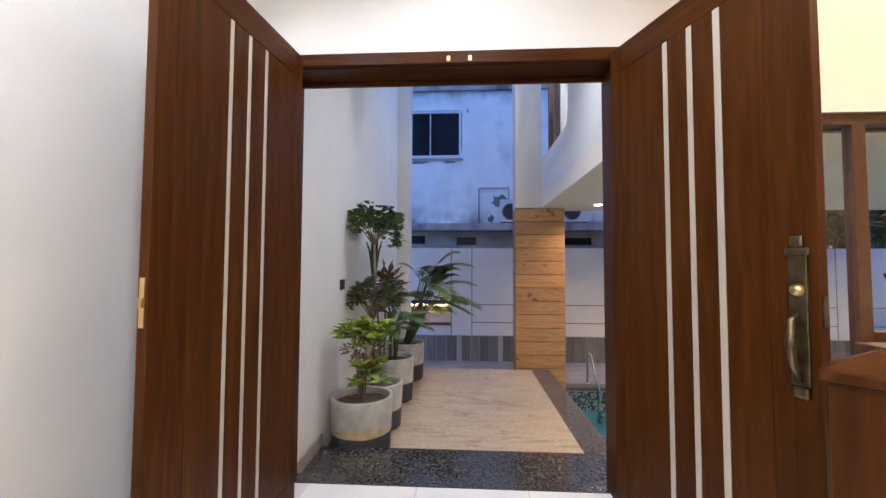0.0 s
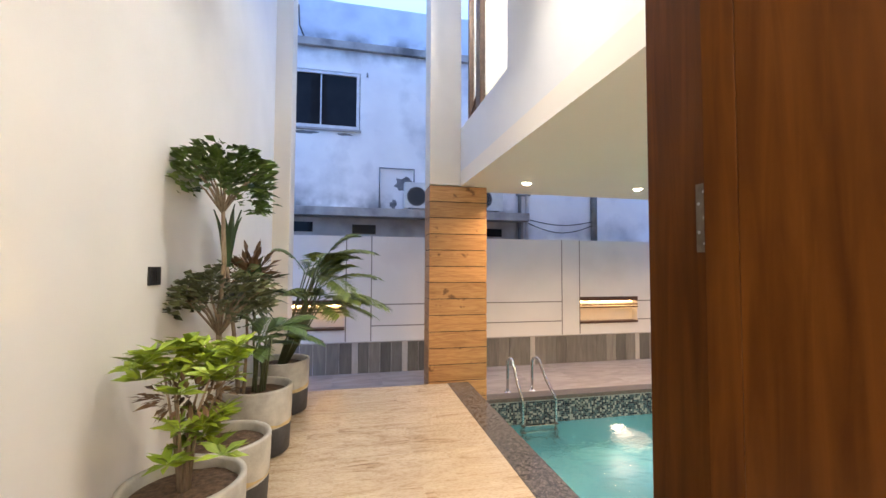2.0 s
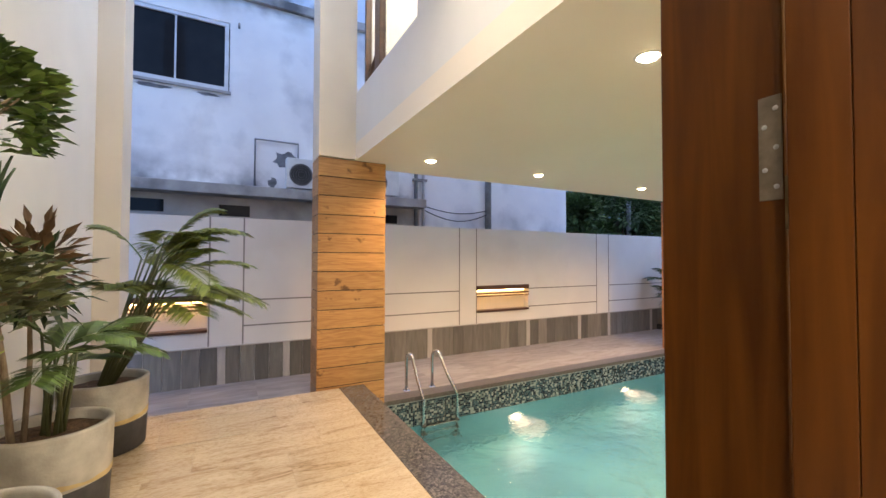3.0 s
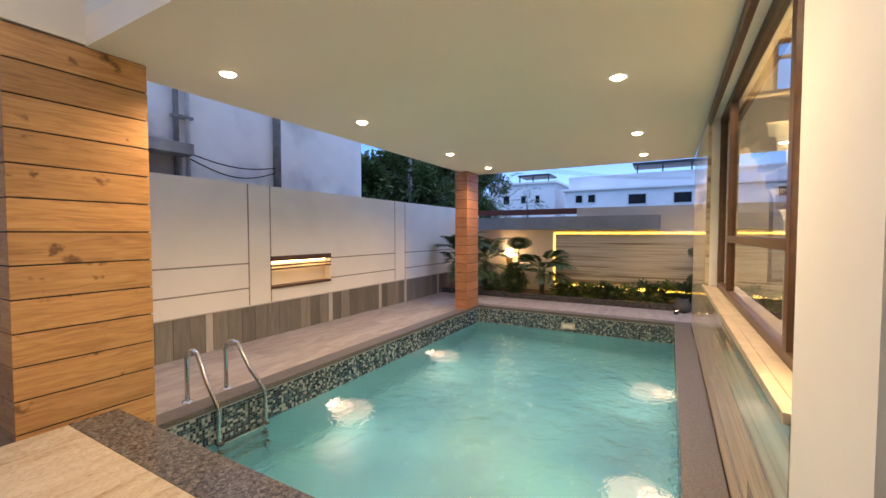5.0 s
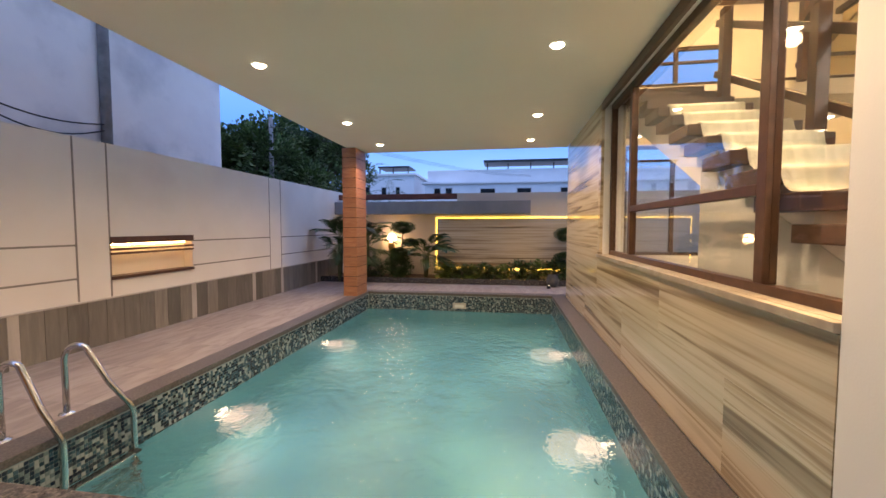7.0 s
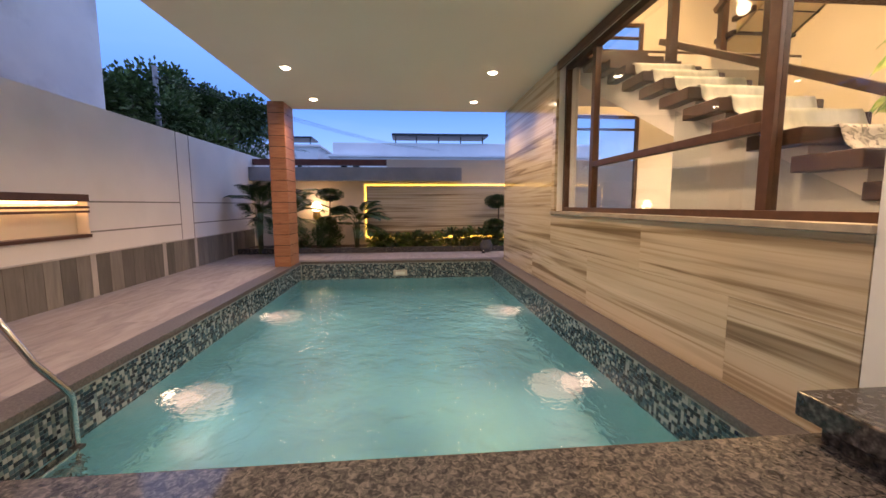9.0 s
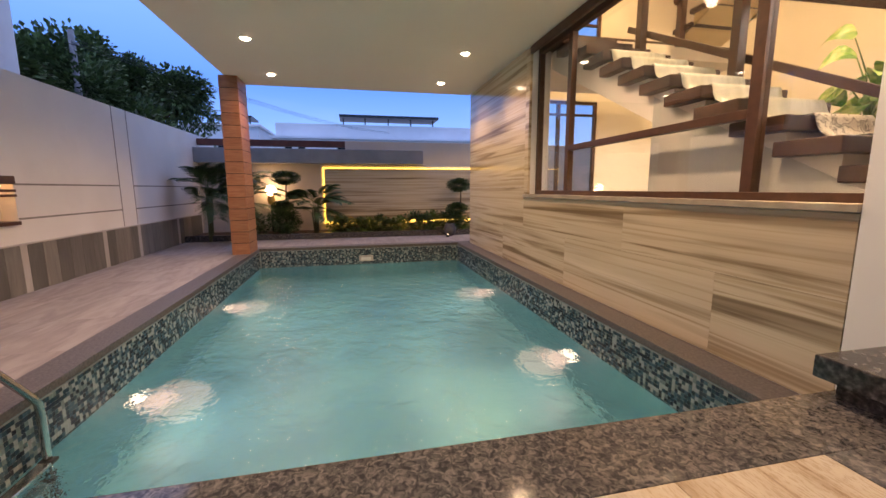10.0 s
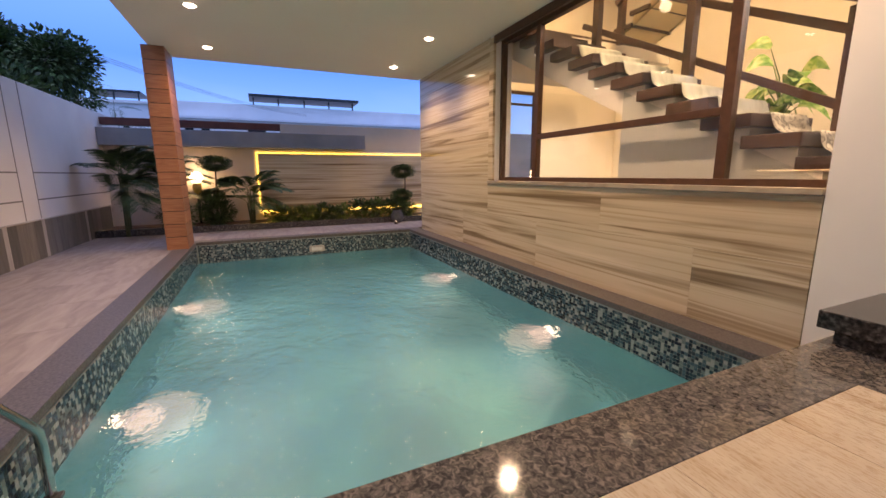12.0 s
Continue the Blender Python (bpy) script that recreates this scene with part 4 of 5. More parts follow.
def drape(name, first, last, y0, y1, material, seed, label):
    """Cloth lying slack over the treads from first up to last."""
    rng = random.Random(seed)
    ys = [y0 + (y1 - y0) * i / 10 for i in range(11)]
    ph = [rng.uniform(0, 6.28) for _ in range(3)]
    bm, prev, q = bmesh.new(), None, 0
    for k in range(last, first - 1, -1):
        x, z = (k - 1) * GOING, k * RISE
        for dx, dz, sway in ((0.28, 0.012, 0), (0.16, 0.016, 0.004), (0.03, 0.014, 0.003), (-0.045, 0.016, 0.003), (-0.062, -0.02, 0.008), (-0.072, -0.075, 0.014), (-0.10, -0.125, 0.014), (-0.15, -0.158, 0.008), (-0.19, -0.170, 0.004)):
            q += 1
            row = [bm.verts.new((x + dx - sway * math.sin(24 * yy + ph[k % 3]), yy + 0.006 * math.sin(0.7 * q), z + dz + 0.4 * sway * math.sin(15 * yy + ph[(k + 1) % 3]))) for yy in ys]
            if prev:
                for i in range(10):
                    f = bm.faces.new((prev[i], prev[i + 1], row[i + 1], row[i]))
                    f.smooth = True
            prev = row
    cloth = part(name, bm, material, st, label)
    sol = cloth.modifiers.new("thick", "SOLIDIFY")
    sol.thickness = 0.006


drape("runner", 7, 12, -0.38, 0.36, M["runner"], 3, "pale plastic-covered stair runner")
drape("stair_cloth", 5, 6, -0.34, 0.22, M["floral"], 5, "grey and white floral cloth over the lower treads")
for k in (5, 9, 13):
    x, z = (k - 1) * GOING + 0.1, k * RISE
    part("baluster_post", box(x - 0.05, x + 0.05, -hw + 0.0, -hw + 0.10, z + 0.001, z + 1.05, 0.005), M["window_wood"], st)
for dz in (0.24, 0.86, 1.12):
    bm = box(3 * GOING, math.hypot(13 * GOING, 13 * RISE), -0.03, 0.03, -0.04, 0.04, 0.006)
    bmesh.ops.rotate(bm, verts=bm.verts, matrix=Matrix.Rotation(-math.atan2(RISE, GOING), 3, "Y"))
    bmesh.ops.translate(bm, verts=bm.verts, vec=(0.1, -hw - 0.035, RISE + dz))
    part("handrail", bm, M["window_wood"], st)
TOP = (N + 1) * RISE
LX = SX0 + N * GOING
ld = thing("stair_landing", LX + 0.8, 1.3, TOP, "timber floored stair landing with a yellow lit edge", "landing")
part("slab", box(-0.78, 1.7, -2.2, 1.45, -0.25, -0.04), M["cream_wall"], ld)
part("boards", box(-0.78, 1.7, -2.2, 1.45, -0.038, 0.0, 0.004), M["tread_wood"], ld)
uf = thing("upper_flight", LX, 0.1, TOP, "upper timber stair flight, amber light painted on its plastered stringer", "staircase")
for k in range(1, 13):
    part("tread", box(-(k - 1) * 0.33 - 0.35, -(k - 1) * 0.33 + 0.03, -0.5, 0.5, k * 0.19 - 0.07, k * 0.19, 0.006), M["tread_wood"], uf)
bm = bmesh.new()
prof = [(0, 0), (0, 0.11)]
for k in range(1, 13):
    prof += [(-(k - 1) * 0.33 - 0.02, k * 0.19 - 0.072), (-k * 0.33, k * 0.19 - 0.072)]
prof += [(-12 * 0.33, 12 * 0.19 - 0.4)]
r0 = [bm.verts.new((x, -0.45, z)) for x, z in prof]
r1 = [bm.verts.new((x, 0.45, z)) for x, z in prof]
bm.faces.new(r0)
bm.faces.new(r1[::-1])
for i in range(len(r0)):
    j = (i + 1) % len(r0)
    bm.faces.new((r0[i], r1[i], r1[j], r0[j]))
part("stringer", bm, M["amber_lit_plaster"], uf, "plastered stringer with amber light in its colour")
for k in (1, 5, 9):
    part("baluster_post", box(-(k - 1) * 0.33 - 0.2, -(k - 1) * 0.33 - 0.1, 0.46, 0.56, k * 0.19 - 0.3, k * 0.19 + 1.0, 0.005), M["window_wood"], uf)
for dz in (0.35, 0.92):
    bm = box(-math.hypot(11 * 0.33, 11 * 0.19), 0.0, -0.03, 0.03, -0.045, 0.045, 0.006)
    bmesh.ops.rotate(bm, verts=bm.verts, matrix=Matrix.Rotation(math.atan2(0.19, 0.33), 3, "Y"))
    bmesh.ops.translate(bm, verts=bm.verts, vec=(-0.1, 0.60, 0.19 + dz))
    part("handrail", bm, M["window_wood"], uf)
bm = bmesh.new()
wp = [(2.12, 0.0), (4.03, 0.0), (4.03, 4.03 * RISE / GOING - 0.502), (2.12, 2.12 * RISE / GOING - 0.502)]
r0 = [bm.verts.new((x, 2.60, z)) for x, z in wp]
r1 = [bm.verts.new((x, 2.746, z)) for x, z in wp]
bm.faces.new(r0)
bm.faces.new(r1[::-1])
for i in range(4):
    bm.faces.new((r0[i], r1[i], r1[(i + 1) % 4], r0[(i + 1) % 4]))
solid("wall_stair", bm, M["shaded_wall"], "partition wall below the stairs with its shade painted grey", "wall", "structure")

# interior end windows
for nm, z0, z1 in (("window_1", 0.3, 2.66), ("window_2", 3.3, 4.7)):
    w = thing(nm, 9.44, 0.95, z0, "timber framed window at the end of the stair hall", "window")
    w["kind"] = "structure"
    h = z1 - z0
    for a, b, c, d in ((-1.0, -0.93, 0, h), (0.93, 1.0, 0, h), (-0.04, 0.04, 0.07, h - 0.07), (-0.93, 0.93, 0, 0.07), (-0.93, 0.93, h - 0.07, h), (-0.93, -0.04, h - 0.34, h - 0.29), (0.04, 0.93, h - 0.34, h - 0.29)):
        part("window_frame", box(-0.04, 0.04, a, b, c, d, 0.004), M["window_wood"], w)
    for a, b in ((-0.93, -0.04), (0.04, 0.93)):
        for c, d in ((0.07, h - 0.34), (h - 0.29, h - 0.07)):
            pn = part("pane", box(-0.004, 0.004, a, b, c, d), M["glass"], w)
            pn.visible_shadow = False

# ---- lamps ----
def downlight(x, y, z, group):
    d = thing("downlight", x, y, z, "round recessed warm downlight set in the ceiling", "downlight", group)
    part("trim_ring", lathe([(0.068, -0.002), (0.072, -0.008), (0.086, -0.008), (0.090, -0.001)], 28), M["alu"], d)
    part("lens", lathe([(0.0005, -0.030), (0.022, -0.028), (0.044, -0.022), (0.060, -0.012), (0.068, -0.003)], 24), M["down"], d, "bright warm domed lens")


for lx in (2.35, 4.27, 6.79, 8.65):
    for ly in (4.0, 7.23):
        downlight(lx, ly, SOFFIT, "soffit downlights")
        lamp("downlight_beam", "SPOT", DOWN, WARM, pose(lx, ly, SOFFIT - 0.10), 0.065, 150, 0.9)
for lx in (-0.1, 0.85):
    downlight(lx, 4.05, 4.50, "canopy downlights")
    lamp("canopy_beam", "SPOT", CANOPY, (1.0, 0.93, 0.88), pose(lx, 4.05, 4.46), 0.05, 150, 0.9)
downlight(2.55, 6.7, 6.8, "upper room downlights")
lamp("upper_room_beam", "SPOT", 230, (1.0, 0.94, 0.84), pose(2.55, 6.7, 6.76), 0.08, 170, 0.6)
# Unseen foyer lamps, placed to brighten the door leaves and side wall.
for lx, ly, power in ((-1.1, 0.6, 0.95), (0.45, -0.4, 1.25), (-0.2, -2.0, 1.3), (0.05, 1.75, 0.28)):
    downlight(lx, ly, 3.92, "foyer downlights")
    lamp("foyer_fill_beam", "SPOT", power * FOYER, (1.0, 0.91, 0.80), pose(lx, ly, 3.89), 0.08, 172, 0.35)
for lx, ly in ((3.4, 0.3), (5.4, 1.2), (7.6, 0.2), (2.9, 1.1)):
    downlight(lx, ly, 6.4, "hall downlights")
    lamp("hall_beam", "SPOT", 3.6 * HALL, STAIRC, pose(lx, ly, 6.36), 0.08, 160, 0.9)

# Unseen downlight, added below the landing to brighten the back wall.
downlight(7.6, -0.7, TOP - 0.25, "hall downlights")
lamp("landing_fill_beam", "SPOT", 520, (1.0, 0.80, 0.54), pose(7.6, -0.7, TOP - 0.33), 0.10, 150, 0.9)


def niche(x0, x1):
    w = x1 - x0
    n = thing("wall_niche", (x0 + x1) / 2, BOUND_Y, NZ0, "lit wall niche with dark timber louvre slats", "niche light", "wall niches")
    part("sill", box(-w / 2, w / 2, -0.03, 0.17, 0.0, 0.045, 0.004), M["window_wood"], n)
    part("head", box(-w / 2, w / 2, -0.03, 0.17, NZ1 - NZ0 - 0.10, NZ1 - NZ0, 0.004), M["window_wood"], n)
    for z in (0.365, 0.425):
        part("slat", box(-w / 2, w / 2, -0.025, 0.015, z - 0.02, z + 0.012, 0.003), M["window_wood"], n)
    part("lining", box(-w / 2, w / 2, 0.165, 0.178, 0.046, NZ1 - NZ0 - 0.101), M["cream_wall"], n)
    part("tube", tube([(-w / 2 + 0.06, 0.10, 0.485), (w / 2 - 0.06, 0.10, 0.485)], 0.012, 8), M["niche_led"], n, "glowing warm tube")


for a, b in NICHES:
    niche(a, b)

# garden LED frame round the marble panel
gp = thing("marble_feature_wall", 12.45, 4.0, -0.40, "veined marble feature panel on the garden wall", "wall panel")
part("slab", box(-0.03, 0.03, -2.9, 2.6, 0.02, 1.57, 0.003), M["marble_y"], gp)
part("led_strip", box(0.04, 0.07, -2.9, 2.650, 1.60, 1.615), M["led"], gp, "glowing yellow strip")
part("led_strip", box(0.04, 0.07, 2.634, 2.650, 0.0, 1.598), M["led"], gp, "glowing yellow strip")
part("led_strip", box(-0.07, -0.032, -2.9, 2.6, 0.0, 0.07), M["led"], gp, "glowing yellow strip")
part("backing", box(0.071, 0.098, -2.9, 2.72, -0.02, 1.68), M["cream_wall"], gp)


def pool_lamp(x, y, sgn):
    p = thing("pool_lamp", x, y, -1.62, "round underwater pool lamp with a bright lens", "pool lamp", "underwater lamps")
    for nm, prof, mt in (("rim", [(0.105, 0.0), (0.11, 0.02), (0.125, 0.02), (0.135, 0.0)], M["steel"]), ("lens", [(0.0005, 0.040), (0.05, 0.034), (0.105, 0.006)], M["pool_lens"])):
        bm = lathe(prof, 28)
        bmesh.ops.rotate(bm, verts=bm.verts, matrix=Matrix.Rotation(radians(-90 * sgn), 3, "X"))
        part(nm, bm, mt, p)
    lamp("pool_beam", "SPOT", POOLW, (1.0, 0.62, 0.50), look((x, y + sgn * 0.06, -1.62), (x, y + sgn * 0.60, -2.02)), 0.03, 115, 1.0)
    # Added point lamps stand in for beam light scattered in the water.
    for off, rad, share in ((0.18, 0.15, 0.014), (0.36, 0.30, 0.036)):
        lamp("pool_scatter_fill", "POINT", share * POOLW, (1.0, 0.60, 0.45), pose(x, y + sgn * off, -1.66 - 0.1 * off), rad)


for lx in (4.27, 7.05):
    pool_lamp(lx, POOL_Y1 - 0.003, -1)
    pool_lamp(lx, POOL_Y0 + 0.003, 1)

# ---- pool ladder ----
ladder = thing("pool_ladder", 2.63, 8.18, DECK + 0.004, "polished stainless steel pool ladder at the pool edge", "pool ladder")
for xb, xw in ((-0.22, -0.12), (0.23, 0.46)):
    pts = [(xb, 0, 0), (xb, 0, 0.28), (xb, 0, 0.47)]
    for a in range(1, 8):
        t = math.pi * a / 8 * 0.80
        pts.append((xb + (xw - xb) * 0.16 * a / 7, -0.11 + 0.11 * math.cos(t), 0.48 + 0.11 * math.sin(t)))
    pts += [(xb + (xw - xb) * 0.55, -0.285, 0.24), (xb + (xw - xb) * 0.93, -0.39, 0.02), (xw, -0.405, -0.03), (xw, -0.408, -0.10), (xw, -0.408, -1.25)]
    part("rail", tube(pts, 0.024, 14), M["steel"], ladder)
    part("flange", lathe([(0.0225, 0.02), (0.03, 0.018), (0.055, 0.006), (0.058, 0.0)], 24), M["steel"], ladder).location = (xb, 0, 0)
for z in (-0.425, -0.675, -0.925):
    part("rung", box(-0.10, 0.44, -0.45, -0.375, z - 0.012, z + 0.012, 0.006), M["steel"], ladder)
    for x in (-0.115, 0.455):
        part("rung_cap", box(x - 0.03, x + 0.03, -0.455, -0.37, z - 0.018, z + 0.016, 0.006), M["black_plastic"], ladder, "black plastic rung end")

# skimmer opening in the far pool wall
sk = thing("skimmer", POOL_X1 - 0.012, 5.58, -1.04, "beige plastic pool skimmer opening", "skimmer")
part("face", box(-0.012, 0.010, -0.16, 0.16, 0.0, 0.14, 0.004), M["clad_light"], sk)
part("mouth", box(-0.016, -0.0125, -0.11, 0.11, 0.03, 0.10), M["grey_plastic"], sk)

# ---- wall switch ----
sw = thing("switch_plate", PORCH_X0, 4.44, 1.34, "black switch plate on the white porch wall", "switch")
part("plate", box(0.0005, 0.012, -0.075, 0.075, 0, 0.115, 0.003), M["black_plastic"], sw)
part("rocker", box(0.0125, 0.017, -0.055, -0.004, 0.02, 0.095, 0.002), M["black_plastic"], sw)
part("rocker", box(0.0125, 0.017, 0.004, 0.055, 0.02, 0.095, 0.002), M["black_plastic"], sw)

# ---- plants ----
def leaf_cards(rng, centres, length, width, droop=0.3, fold=0.15, up=0.4):
    """Pointed folded leaves at centres (position, outward direction); returns verts and faces."""
    vs, fs = [], []
    for c, d in centres:
        d = Vector(d)
        d.z += up * rng.uniform(0.2, 1.2)
        d.normalize()
        side = d.cross(Vector((0, 0, 1)))
        if side.length < 0.1:
            side = Vector((1, 0, 0))
        side.normalize()
        roll = rng.uniform(-0.7, 0.7)
        nrm = side.cross(d).normalized()
        side = (side * math.cos(roll) + nrm * math.sin(roll)).normalized()
        nrm = side.cross(d).normalized()
        ln, wd = length * rng.uniform(0.7, 1.25), width * rng.uniform(0.75, 1.2)
        c = Vector(c)
        i = len(vs)
        mid, tip = c + d * ln * 0.5 + Vector((0, 0, -droop * ln * 0.12)), c + d * ln + Vector((0, 0, -droop * ln * 0.5))
        vs += [c, mid - side * wd * 0.5 + nrm * fold * wd, mid, mid + side * wd * 0.5 + nrm * fold * wd, tip]
        fs += [(i, i + 1, i + 2), (i, i + 2, i + 3), (i + 1, i + 4, i + 2), (i + 2, i + 4, i + 3)]
    return vs, fs


def blob_points(rng, n, centre, radii, shell=0.55):
    out = []
    for _ in range(n):
        d = Vector((rng.gauss(0, 1), rng.gauss(0, 1), rng.gauss(0, 1))).normalized()
        k = shell + (1 - shell) * rng.random()
        p = Vector(centre) + Vector((d.x * radii[0], d.y * radii[1], d.z * radii[2])) * k
        out.append((p, d))
    return out


def pot(x, y, r, h, label):
    p = thing("planter", x, y, PORCH, label, "planter", "porch planters")
    part("bowl", lathe([(r * 0.80, 0.0), (r * 0.93, 0.02), (r * 0.966, h * 0.44)], 48), M["pot_dark"], p, "charcoal painted lower band")
    part("body", lathe([(r * 0.967, h * 0.44), (r * 0.985, h * 0.65), (r, h - 0.015), (r * 0.99, h), (r * 0.90, h), (r * 0.885, h - 0.02), (r * 0.87, h - 0.10)], 48), M["concrete_pot"], p)
    bm = bmesh.new()
    rng = random.Random(int(1000 * y))
    seg = 48
    up = [h * (0.53 + 0.05 * math.sin(2 * math.pi * k / seg * 2 + y) + 0.02 * rng.random()) for k in range(seg)]
    dn = [h * (0.455 + 0.02 * math.sin(2 * math.pi * k / seg * 3 + 2 * y)) for k in range(seg)]
    va = [bm.verts.new((r * 0.978 * math.cos(2 * math.pi * k / seg), r * 0.978 * math.sin(2 * math.pi * k / seg), dn[k])) for k in range(seg)]
    vb = [bm.verts.new((r * 0.985 * math.cos(2 * math.pi * k / seg), r * 0.985 * math.sin(2 * math.pi * k / seg), up[k])) for k in range(seg)]
    for k in range(seg):
        bm.faces.new((va[k], va[(k + 1) % seg], vb[(k + 1) % seg], vb[k]))
    part("gold_band", bm, M["pot_gold"], p, "brushed gold band")
    bm = bmesh.new()
    c = bm.verts.new((0, 0, h - 0.055))
    ring = [bm.verts.new((r * 0.88 * math.cos(2 * math.pi * k / 24), r * 0.88 * math.sin(2 * math.pi * k / 24), h - 0.075 + 0.012 * rng.random())) for k in range(24)]
    mid = [bm.verts.new((r * 0.5 * math.cos(2 * math.pi * k / 24), r * 0.5 * math.sin(2 * math.pi * k / 24), h - 0.068 + 0.02 * rng.random())) for k in range(24)]
    for k in range(24):
        j = (k + 1) % 24
        bm.faces.new((ring[k], ring[j], mid[j], mid[k]))
        bm.faces.new((mid[k], mid[j], c))
    part("soil", bm, M["soil"], p, "dry brown soil")
    return p


def plant(name, x, y, z, label):
    return thing(name, x, y, z, label, "plant")


pot(-1.05, 4.10, 0.31, 0.60, "round grey concrete planter with gold and charcoal bands beside the step")
pot(-1.06, 4.85, 0.31, 0.53, "round grey concrete planter with gold and charcoal bands")
pot(-1.05, 5.80, 0.31, 0.62, "round grey concrete planter holding an areca palm")
pot(-1.02, 6.90, 0.32, 0.62, "round grey concrete planter near the porch end")

rng = random.Random(5)
# lime shrub
pl = plant("lime_shrub", -1.05, 4.10, 0.24, "bright lime green shrub in the front planter")
stems = []
bm = bmesh.new()
for k in range(7):
    a = k * 0.9
    tip = (0.16 * math.cos(a) + 0.05, 0.16 * math.sin(a), 0.62 + 0.10 * math.sin(k * 2.1))
    add_tube(bm, [(0.02 * math.cos(a), 0.02 * math.sin(a), 0), (0.05 * math.cos(a), 0.05 * math.sin(a), 0.3), tip], [0.012, 0.009, 0.005], 6)
part("stem", bm, M["bark"], pl)
pts = []
for k in range(38):
    a, rr = rng.uniform(0, 6.28), rng.uniform(0.05, 0.27)
    c = Vector((rr * math.cos(a) + 0.03, rr * math.sin(a), 0.68 + rng.uniform(-0.12, 0.12)))
    for j in range(11):
        b = j * 0.6 + rng.random()
        pts.append((c, (math.cos(b), math.sin(b), rng.uniform(-0.2, 0.5))))
for k in range(20):
    a, rr = rng.uniform(0, 6.28), rng.uniform(0.02, 0.19)
    c = Vector((rr * math.cos(a) + 0.08, rr * math.sin(a), 0.28 + rng.uniform(-0.10, 0.12)))
    for j in range(10):
        b = j * 0.65 + rng.random()
        pts.append((c, (math.cos(b), math.sin(b), rng.uniform(-0.1, 0.6))))
tagged(joined("foliage", *leaf_cards(rng, pts, 0.125, 0.047), M["leaf_lime"], pl))
pts = blob_points(rng, 120, (0.02, 0, 0.52), (0.22, 0.22, 0.08))
joined("inner_foliage", *leaf_cards(rng, pts, 0.08, 0.03), M["leaf_brown"], pl)

# two-tier topiary
tp = plant("tiered_topiary", -1.11, 4.82, 0.18, "tall two-tiered topiary tree with grey-green crowns")
part("trunk", tube([(0, 0, 0), (0.01, 0.0, 0.4), (-0.01, 0.01, 0.9), (0.02, 0.0, 1.3), (0.0, 0.0, 1.74)], [0.024, 0.021, 0.019, 0.017, 0.013], 10), M["bark"], tp)
for cz, rad, n, mt, nm in ((1.97, 0.31, 820, "leaf_mid", "upper_crown"), (1.08, 0.33, 700, "leaf_olive", "lower_crown")):
    for k in range(16):
        bm = bmesh.new()
        a = k * 2.4
        e = rad * rng.uniform(0.6, 0.95)
        add_tube(bm, [(0, 0, cz - 0.30), (e * 0.4 * math.cos(a), e * 0.4 * math.sin(a), cz - 0.14), (e * math.cos(a), e * math.sin(a), cz + rng.uniform(-0.03, 0.08))], [0.010, 0.007, 0.003], 5)
        part("branch", bm, M["bark"], tp)
    pts = []
    for k in range(n):
        a, rr = rng.uniform(0, 6.28), rad * math.sqrt(rng.random())
        lump = 0.05 * math.sin(3 * a + cz) + 0.03 * math.sin(7 * a)
        top = cz + 0.16 * (1 - (rr / rad) ** 2) + lump
        pts.append((Vector((rr * math.cos(a), rr * math.sin(a), top - 0.20 * rng.random() ** 1.3)), (math.cos(a), math.sin(a), 0.2)))
    if nm == "upper_crown":
        pts += [(Vector((0.30 + 0.02 * rng.gauss(0, 1), -0.12 + 0.06 * rng.gauss(0, 1), 1.85 - 0.22 * rng.random())), (rng.gauss(0, 1), rng.gauss(0, 1), -0.2)) for _ in range(70)]
    joined(nm, *leaf_cards(rng, pts, 0.085, 0.058), M[mt], tp)


def frond(rng, base, direction, length, leaflets, leaf_len, sag, vs, fs, stems, spread=1.0):
    d = Vector(direction).normalized()
    side = d.cross(Vector((0, 0, 1))).normalized()
    pts = []
    for i in range(9):
        t = i / 8
        pts.append(Vector(base) + d * length * t + Vector((0, 0, -sag * length * t * t)))
    stems.append(pts)
    for i in range(leaflets):
        t = 0.22 + 0.78 * i / leaflets
        j = min(int(t * 8), 7)
        p = pts[j].lerp(pts[j + 1], t * 8 - j)
        tangent = (pts[j + 1] - pts[j]).normalized()
        ll = leaf_len * (0.55 + 0.9 * math.sin(math.pi * (0.15 + 0.8 * t)) * 0.6) * rng.uniform(0.85, 1.1)
        for s in (-1, 1):
            out = (side * s * spread + tangent * 0.75 + Vector((0, 0, 0.12))).normalized()
            w = 0.008 + 0.005 * rng.random()
            nrm = out.cross(tangent).normalized()
            e = tangent * w
            k = len(vs)
            m1 = p + out * ll * 0.5 + Vector((0, 0, -0.05 * ll))
            vs += [p, m1 - e, m1 + e, p + out * ll + Vector((0, 0, -0.28 * ll))]
            fs += [(k, k + 1, k + 2), (k + 1, k + 3, k + 2)]


